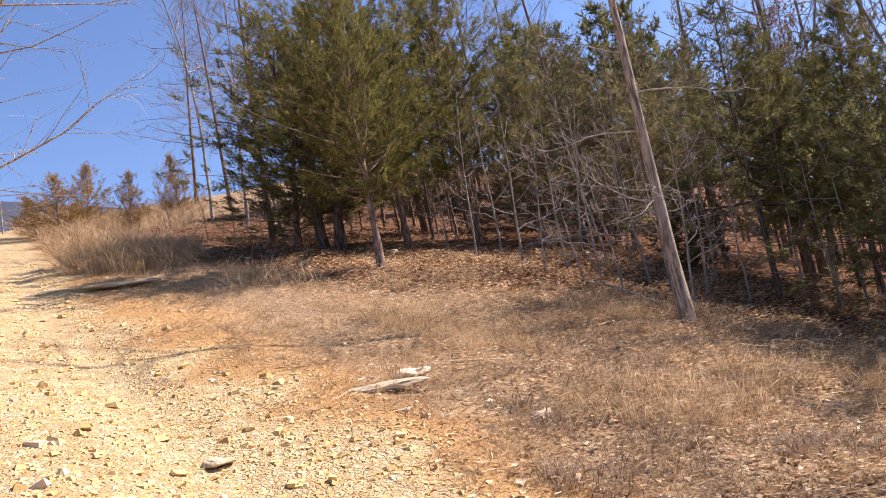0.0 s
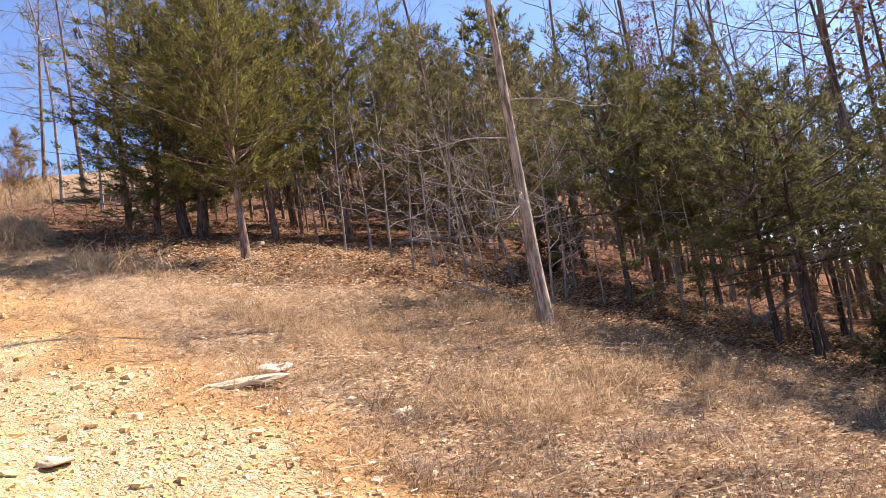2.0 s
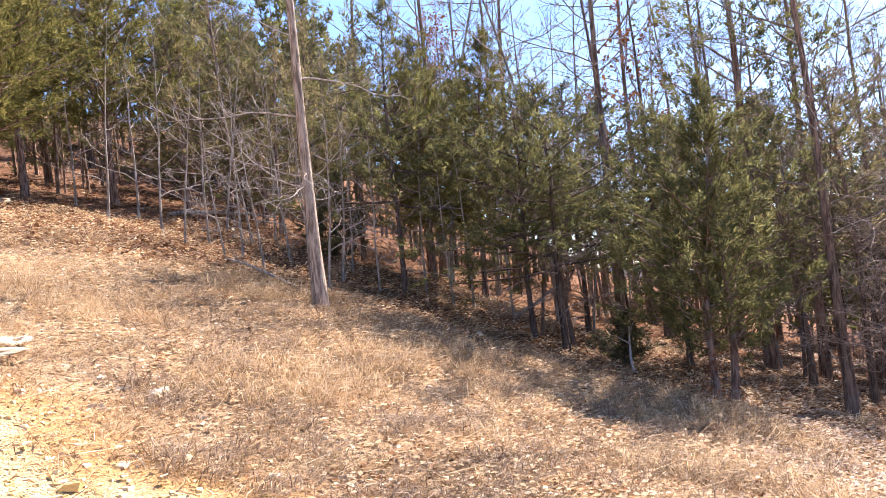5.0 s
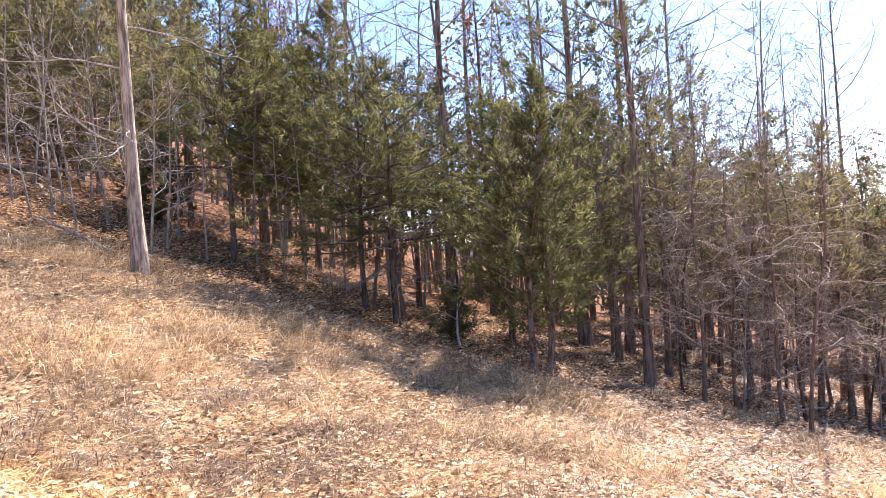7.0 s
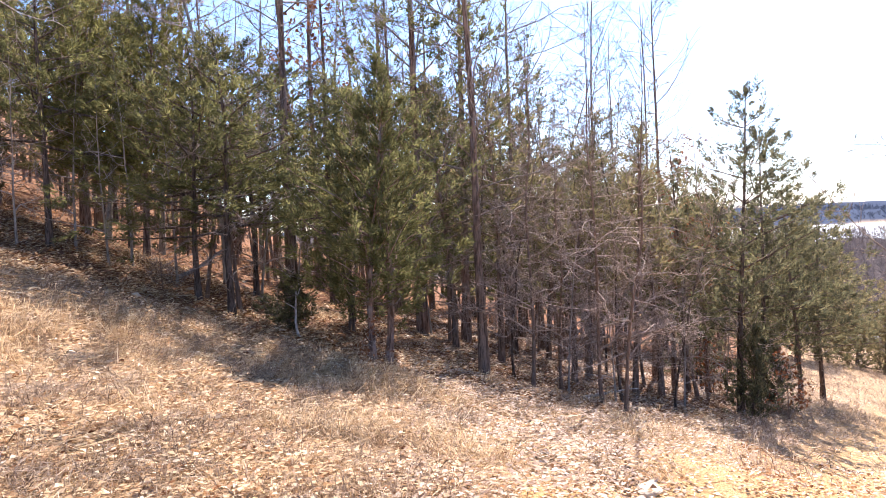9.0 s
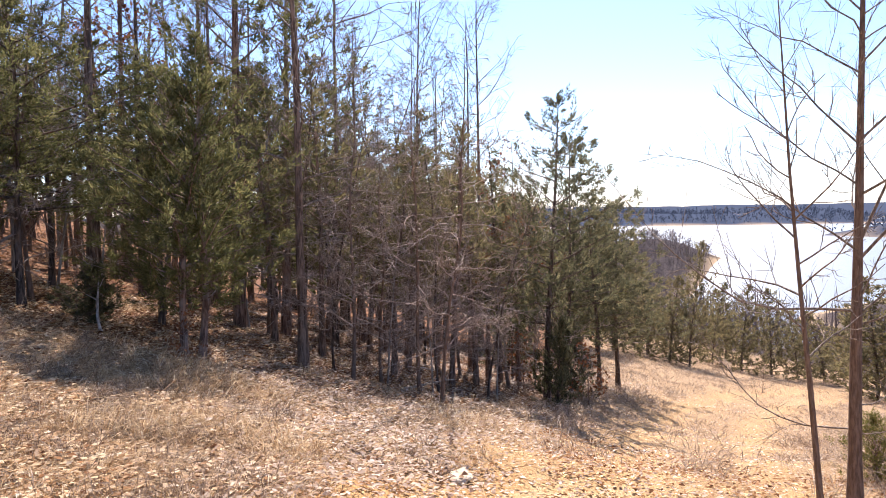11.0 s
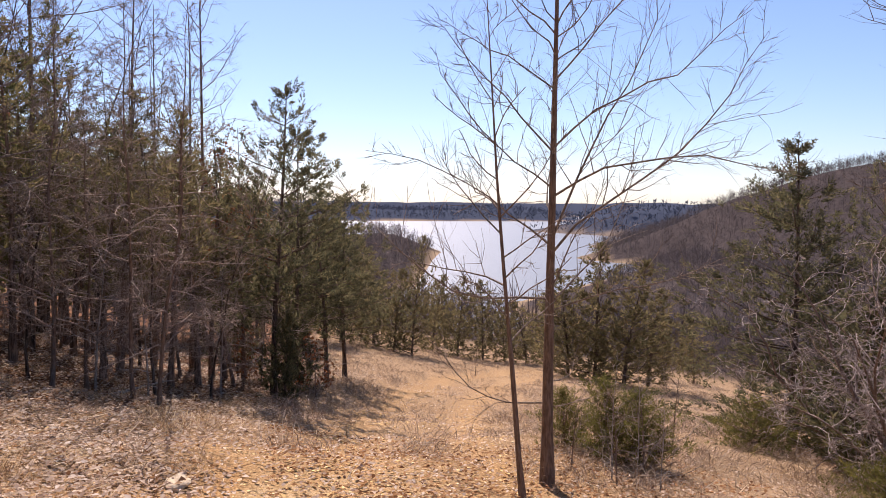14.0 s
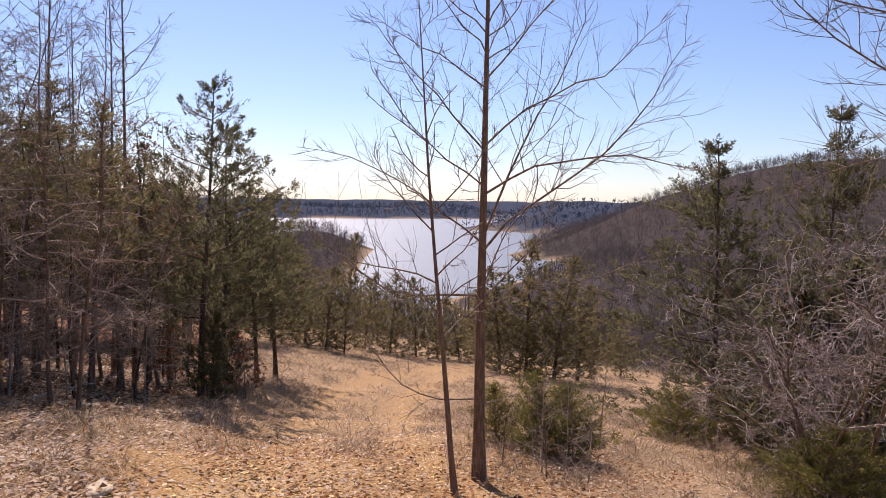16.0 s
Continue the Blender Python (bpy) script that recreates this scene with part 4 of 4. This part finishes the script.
def tufts(name, label, x, y, blades_each, height, spread, width, droop, mat, radius=0.07):
    n = len(x)
    k = np.repeat(np.arange(n), blades_each)
    size = rng.uniform(0.55, 1.35, n)[k]
    lean = rng.normal(0, 0.35, (n, 2))[k]
    bx, by = x[k] + rng.normal(0, radius, len(k)) * size, y[k] + rng.normal(0, radius, len(k)) * size
    base = on_ground(bx, by, -0.01)
    way = unit(np.stack([lean[:, 0] + rng.normal(0, spread, len(k)), lean[:, 1] + rng.normal(0, spread, len(k)), np.ones(len(k))], -1))
    L = (height * size * rng.uniform(0.5, 1.25, len(k)))[:, None]
    side = unit(np.cross(way, rng.normal(0, 1, (len(k), 3)))) * (width * rng.uniform(0.6, 1.4, len(k)))[:, None]
    flat = unit(way * np.array([1, 1, 0]) + 1e-4)
    mid = base + way * L * 0.6
    tip = mid + unit(way + flat * droop - np.array([0, 0, droop * 0.8])) * L * 0.5
    v = np.stack([base, mid + side, tip, mid - side], 1).reshape(-1, 3)
    return tagged(new(name, mesh_of(name, v, np.arange(len(v)).reshape(-1, 4), mat)), label, "grass", kind="stuff")


def open_bank(x, y):
    e = road_edge(x, y)
    az = np.degrees(np.arctan2(x, y))
    return ease(e, 1.5, 2.7) * (1 - 0.75 * ease(az, 46, 60) * (1 - ease(az, 76, 82))) * (1 - 0.85 * woods(x, y)) * (0.45 + 0.55 * ease(patchy(x * 3.1, y * 3.1), 0.3, 0.6))


gx, gy = sow(16500, -40, 100, 2.2, 20, open_bank)
tufts("bank_grass", "matted dry straw grass drooping over the bank", gx, gy, 34, 0.135, 0.75, 0.0023, 0.8, STRAW, 0.085)
gx, gy = sow(2600, -5, 75, 6, 15, lambda x, y: open_bank(x, y) * (patchy(x + 5, y) > 0.62))
tufts("grass_clumps", "shaggy clumps of pale dead grass", gx, gy, 44, 0.34, 0.55, 0.0028, 1.3, STRAW, 0.1)
gx, gy = sow(2800, 4, 66, 4.2, 11, lambda x, y: open_bank(x, y) * (0.25 + 0.75 * (patchy(x * 2.3 + 1, y * 2.3) > 0.5)))
tufts("bank_weeds", "low grey-brown dead weeds in tufts over the bank", gx, gy, 30, 0.2, 0.5, 0.0024, 0.9, WEED, 0.07)
gx, gy = sow(3600, -36, -16, 14.5, 34, lambda x, y: ease(road_edge(x, y), 1.6, 2.2) * (1 - woods(x, y)))
tufts("tall_grass", "tall upright straw-coloured grass along the track", gx, gy, 16, 0.52, 0.28, 0.006, 0.5, STRAW)
gx, gy = sow(9500, 74, 130, 8, 60, lambda x, y: (1 - 0.93 * np.exp(-((to_line(x, y, ROAD)[0] - 0.95) / 0.5) ** 2)) * (1 - 0.6 * (to_line(x, y, ROAD)[0] < 0.85)) * (1 - woods(x, y)) * (0.35 + 0.65 * ease(patchy(x, y), 0.3, 0.6)), 0.6)
tufts("meadow_grass", "dry straw grass across the meadow", gx, gy, 16, 0.3, 0.5, 0.0045, 0.7, MEADOW_STRAW, 0.14)


def fallen(name, label, x, y, size, mat):
    n = len(x)
    at = on_ground(x, y, 0.004 + 0.06 * rng.random(n))
    az = rng.uniform(0, 2 * math.pi, n)
    way = unit(np.stack([np.cos(az), np.sin(az), rng.normal(0.03, 0.18, n)], -1))
    side = unit(np.cross(way, np.array([0, 0, 1.0]) + rng.normal(0, 0.22, (n, 3))))
    L = (size * rng.uniform(0.6, 1.4, n))[:, None]
    rise = np.abs(rng.normal(0.08, 0.08, n))[:, None] * L * np.array([0, 0, 1.0])
    v = np.stack([at, at + way * L * 0.5 + side * L * 0.3 + rise, at + way * L, at + way * L * 0.5 - side * L * 0.3 + rise], 1)
    f = np.arange(4 * n).reshape(n, 4)
    f = np.concatenate([f[:, [0, 1, 2]], f[:, [0, 2, 3]]])
    return tagged(new(name, mesh_of(name, v.reshape(-1, 3), f, mat, True)), label, "leaves", kind="stuff")


def litter(x, y):
    return np.clip(ease(road_edge(x, y), 1.4, 3.0) * (0.35 + 0.65 * patchy(x - 3, y + 2)) * ease(x + 0.3 * y, 0, 5) + woods(x, y), 0, 1)


lx, ly = sow(125000, -12, 92, 3, 16, lambda x, y: litter(x, y) * (1 - 0.9 * ease(np.degrees(np.arctan2(x, y)), 48, 58)))
dx_, dy_ = sow(24000, 6, 84, 3, 15, lambda x, y: litter(x, y) * (1 - 0.4 * ease(np.degrees(np.arctan2(x, y)), 48, 56)))
fallen("brown_leaves", "curled dark brown leaves over the bank", dx_, dy_, 0.052, LEAF_LITTER)
kx_, ky_ = sow(80000, 46, 92, 3, 24, lambda x, y: litter(x, y) * ease(np.degrees(np.arctan2(x, y)), 44, 54))
fallen("grey_leaves", "weathered greyish leaves matted over the bank", kx_, ky_, 0.055, GREY_LEAF)
fallen("leaf_litter", "fallen tan and brown leaves over the bank", lx, ly, 0.054, TAN_LEAF)
lx, ly = sow(42000, -20, 78, 10, 40, lambda x, y: woods(x, y) * (1 - 0.75 * ease(np.degrees(np.arctan2(x, y)), 44, 54)), 0.5)
fallen("wood_floor_leaves", "thick russet leaf litter under the trees", lx, ly, 0.1, LEAF_LITTER)
lx, ly = sow(9000, 74, 112, 4, 11, lambda x, y: 0.3 + 0.7 * patchy(x * 1.6, y * 1.6))
fallen("hickory_leaves", "brown fallen leaves round the foot of the hickory", lx, ly, 0.055, LEAF_LITTER)
lx, ly = sow(34000, 56, 118, 4, 26, lambda x, y: 0.35 + 0.65 * patchy(x, y))
fallen("track_leaves", "scattered tan leaves across the track and meadow", lx, ly, 0.05, GREY_LEAF)
gx, gy = sow(60, -15, -8, 11.6, 13.4, lambda x, y: 1 - woods(x, y))
tufts("weed_stalks", "tall pale weed stalks at the edge of the shade", gx, gy, 5, 0.42, 0.22, 0.005, 0.2, STRAW)
lx, ly = sow(16000, -40, 120, 2.5, 22, lambda x, y: ease(road_edge(x, y), 1.0, 2.0))
at = on_ground(lx, ly, 0.02)
v, f = blades(rng, at, unit(np.stack([rng.normal(0, 1, len(lx)), rng.normal(0, 1, len(lx)), rng.normal(0.1, 0.12, len(lx))], -1)),
              rng.uniform(0.12, 0.4, len(lx)), rng.uniform(0.002, 0.005, len(lx)))
tagged(new("thatch", mesh_of("thatch", v, f, STRAW)), "loose broken straw lying on the bank", "grass", kind="stuff")


# ---- stones ----
BOX = np.array([(-1, -1, -1), (1, -1, -1), (1, 1, -1), (-1, 1, -1), (-1, -1, 1), (1, -1, 1), (1, 1, 1), (-1, 1, 1)]) * np.array([1, 1, 1.0])
BOX_F = np.array([(0, 2, 1), (0, 3, 2), (4, 5, 6), (4, 6, 7), (0, 1, 5), (0, 5, 4), (1, 2, 6), (1, 6, 5), (2, 3, 7), (2, 7, 6), (3, 0, 4), (3, 4, 7)])


def rock_verts(n):
    """Angular broken stones, about one metre long."""
    v = BOX[None] * rng.uniform(0.45, 1.1, (n, 8, 3)) * np.stack([np.ones(n), rng.uniform(0.55, 0.95, n), rng.uniform(0.3, 0.55, n)], -1)[:, None] * 0.5
    v[:, 4:, :2] *= rng.uniform(0.45, 0.95, (n, 1, 1))
    th = rng.uniform(0, 2 * math.pi, n)
    c, s = np.cos(th)[:, None], np.sin(th)[:, None]
    v = np.stack([v[..., 0] * c - v[..., 1] * s, v[..., 0] * s + v[..., 1] * c, v[..., 2]], -1)
    t = rng.normal(0, 0.13, (n, 1))
    return np.stack([v[..., 0], v[..., 1] - v[..., 2] * t, v[..., 2] + v[..., 1] * t], -1)


def stones(name, x, y, size, mat, sink=0.1):
    n = len(x)
    v = rock_verts(n) * size[:, None, None]
    v += on_ground(x, y)[:, None] + np.array([0, 0, 1.0]) * (size * (0.03 - sink))[:, None, None]
    f = (BOX_F[None] + (np.arange(n) * 8)[:, None, None]).reshape(-1, 3)
    return mesh_of(name, v.reshape(-1, 3), f, mat)


def bed_here(x, y):
    return (1 - ease(road_edge(x, y), 1.5, 2.0)) * (1 - 0.8 * ease(x, 3, 8))


sx_, sy_ = sow(110000, -42, 96, 2.6, 18, bed_here)
road = new("road", stones("road", sx_, sy_, 0.014 + 0.062 * rng.random(len(sx_)) ** 2.2, GRAVEL))
tagged(road, "steep track of pale yellow broken stone", "road", kind="structure")
gx, gy = sow(5200, -34, 60, 2.6, 15, lambda x, y: ease(road_edge(x, y), 1.3, 1.9) * (1 - ease(road_edge(x, y), 2.4, 3.0)) * (0.3 + 0.7 * ease(patchy(x * 2, y * 2), 0.3, 0.6)))
tufts("verge_grass", "short sparse dry grass along the edge of the track", gx, gy, 14, 0.1, 0.9, 0.004, 0.7, STRAW, 0.09)
px_, py_ = sow(16000, -36, 70, 2.6, 14, lambda x, y: ease(road_edge(x, y), 1.1, 1.7) * (1 - ease(road_edge(x, y), 2.2, 3.2)))
tagged(new("verge_pebbles", stones("verge_pebbles", px_, py_, 0.014 + 0.04 * rng.random(len(px_)) ** 2.5, VERGE_STONE)), "small orange pebbles in the soil beside the track", "stones", kind="stuff")
px_, py_ = sow(17000, 55, 104, 3.5, 26, lambda x, y: (1 - ease(road_edge(x, y), 1.1, 1.9)) * (0.35 + 0.65 * patchy(x, y)))
tagged(new("track_pebbles", stones("track_pebbles", px_, py_, 0.015 + 0.06 * rng.random(len(px_)) ** 3, VERGE_STONE)), "small stones strewn along the worn track", "stones", kind="stuff")
shapes = [mesh_of("stone", v, BOX_F, GRAVEL) for v in rock_verts(14)]
sx_, sy_ = sow(900, -36, 4, 3.6, 13, bed_here)
for i, (x, y) in enumerate(zip(sx_[:290], sy_[:290])):
    st = new("stone", shapes[i % 14])
    k = 0.06 + 0.09 * rng.random() ** 2.5
    st.matrix_basis = pose(x, y, float(ground_z(x, y)) + k * 0.02, rng.normal(0, 12), rng.normal(0, 12), rng.uniform(0, 360)) @ Matrix.Diagonal((k, k, k, 1))
    st.parent = road
bx_, by_ = sow(1100, -25, 42, 4, 13, lambda x, y: ease(road_edge(x, y), 1.4, 2.2) * (1 - woods(x, y)) * (0.25 + 0.75 * (np.hypot(x, y) < 8)))
tagged(new("bank_stones", stones("bank_stones", bx_, by_, 0.03 + 0.13 * rng.random(len(bx_)) ** 3, PALE_STONE)), "scattered pale stones in the grass of the bank", "stones", kind="stuff")
wx_, wy_ = sow(90, -15, 60, 11, 26, lambda x, y: woods(x, y))
tagged(new("wood_stones", stones("wood_stones", wx_, wy_, 0.1 + 0.25 * rng.random(len(wx_)) ** 2, PALE_STONE)), "grey stones among the leaf litter", "stones", kind="stuff")


def slab(az, r, length, width, turn, label, name="stone_slab"):
    bm = bmesh.new()
    bmesh.ops.create_icosphere(bm, subdivisions=3, radius=0.5)
    for v in bm.verts:
        n_ = noise.noise(v.co * 2.5 + Vector((az, r, 0))) * 0.4 + noise.noise(v.co * 9 + Vector((r, az, 0))) * 0.05
        v.co *= 1 + n_
        v.co.z = max(min(v.co.z, 0.22 + n_), -0.3)
        v.co = Vector((v.co.x * length, v.co.y * width, v.co.z * min(width, 0.3) * 0.45))
    me = bpy.data.meshes.new(name)
    bm.to_mesh(me)
    bm.free()
    me.materials.append(PALE_STONE)
    ob = new(name, me)
    x, y = polar(az, r)
    ob.matrix_basis = pose(x, y, float(ground_z(x, y)) + 0.035, 0, 0, turn)
    return tagged(ob, label, "stone")


slab(-4.8, 6.4, 0.62, 0.24, 14, "long pale stone half buried at the edge of the track")
slab(-2.5, 7.0, 0.34, 0.26, 40, "pale flat stone beside dry grass")
slab(6.5, 6.0, 0.22, 0.17, 70, "pale stone in the dry grass")
slab(-22.8, 13.1, 1.3, 0.42, 10, "long pale slab at the edge of the track")
slab(67.6, 6.3, 0.3, 0.2, 20, "flat pale slab lying on the track")
slab(-17.2, 5.2, 0.2, 0.16, 30, "grey stone lying on the gravel")


def fallen_limb(az, r, length, radius, turn, rise, label, mat=GREY_BARK):
    x, y = polar(az, r)
    Rl = np.random.default_rng(int(abs(az) * 10 + r * 100))
    t = Tubes()
    d = np.array([math.cos(radians(turn)), math.sin(radians(turn)), rise])
    p = stem(Rl, (0, 0, radius * 0.6), d, length, (0, 0, 0), 0.06, 7)
    t.add(p, np.linspace(radius, radius * 0.35, 7), 7)
    for u in (0.4, 0.6, 0.8):
        q, e = along(p, u)
        t.add(stem(Rl, q, e + Rl.normal(0, 0.6, 3) + np.array([0, 0, 0.5]), length * 0.25, k=4), np.linspace(radius * 0.4, 0.004, 4), 4)
    ob = new("fallen_branch", t.mesh("fallen_branch", mat))
    ob.location = (x, y, float(ground_z(x, y)))
    return tagged(ob, label, "branch")


fallen_limb(16.6, 11.3, 1.1, 0.03, 165, 0.75, "broken grey branch leaning among the saplings")
fallen_limb(15.0, 11.2, 1.6, 0.035, 150, 0.1, "grey fallen branch lying along the wood edge")
fallen_limb(41.5, 11.2, 0.8, 0.025, 60, 1.6, "broken pale stump of a branch standing in the leaves", PALE_TWIG)
fallen_limb(33, 14, 2.0, 0.04, 20, 0.12, "fallen branch in the leaf litter")
fallen_limb(8, 17, 2.4, 0.05, 10, 0.08, "fallen branch in the leaf litter")
fallen_limb(63, 12.2, 1.2, 0.03, 330, 0.05, "fallen branch beside thin trees")
fallen_limb(82.0, 11.5, 0.5, 0.012, 100, 0.05, "short stick lying on the track", DARK_BARK)


# ---- far woods ----
def far_wood(name, label, n, az0, az1, r0, r1, height, spread, twigs_each, mat, thick, low=LAKE_Z + 1.2):
    az = np.radians(rng.uniform(az0, az1, n))
    r = np.sqrt(rng.uniform(r0 ** 2, r1 ** 2, n))
    x, y = r * np.sin(az), r * np.cos(az)
    z = ground_z(x, y)
    ok = z > low
    p = np.stack([x, y, z], -1)[ok]
    m = len(p)
    h = height * rng.uniform(0.6, 1.3, m)
    k = np.repeat(np.arange(m), twigs_each)
    start = p[k] + np.array([0, 0, 1.0]) * (h[k] * rng.uniform(0.05, 0.7, len(k)))[:, None]
    way = unit(np.stack([rng.normal(0, spread, len(k)), rng.normal(0, spread, len(k)), np.ones(len(k))], -1))
    v1, f1 = blades(rng, start, way, h[k] * rng.uniform(0.25, 0.5, len(k)), h[k] * thick * rng.uniform(0.5, 1.5, len(k)))
    v2, f2 = blades(rng, p, unit(np.stack([rng.normal(0, 0.05, m), rng.normal(0, 0.05, m), np.ones(m)], -1)), h, h * 0.012)
    return tagged(new(name, mesh_of(name, np.concatenate([v1, v2]), np.concatenate([f1, f2 + len(v1)]), mat)), label, "woods", kind="stuff")


far_wood("hillside_woods", "grey leafless woods covering the hill across the cove", 11500, 99, 135, 90, 560, 5.8, 1.15, 10, FAR_TWIG, 0.011)
far_wood("headland_woods", "grey leafless woods on the low headland", 4200, 62, 88, 150, 500, 6.5, 0.9, 10, FAR_TWIG, 0.011)
far_wood("distant_woods", "woods along the far shore, blue of the haze put into their colour", 9000, 72, 115, 680, 1700, 11, 0.8, 5, HAZED_TWIG, 0.05)
far_wood("slope_woods", "grey leafless woods on the slope below the meadow", 800, 74, 130, 64, 120, 6.0, 0.75, 30, FAR_TWIG, 0.0045)

pole_mesh = Tubes()
pole_mesh.add(np.array([(0, 0, 0), (0, 0, 0.7), (0, 0, 1.4)]), [0.03, 0.03, 0.028], 8)
px, py = polar(-29.4, 30)
tagged(new("fence_post", pole_mesh.mesh("fence_post", GREY_BARK)), "thin pale post in tall grass by the track", "post").location = (px, py, float(ground_z(px, py)) - 0.1)
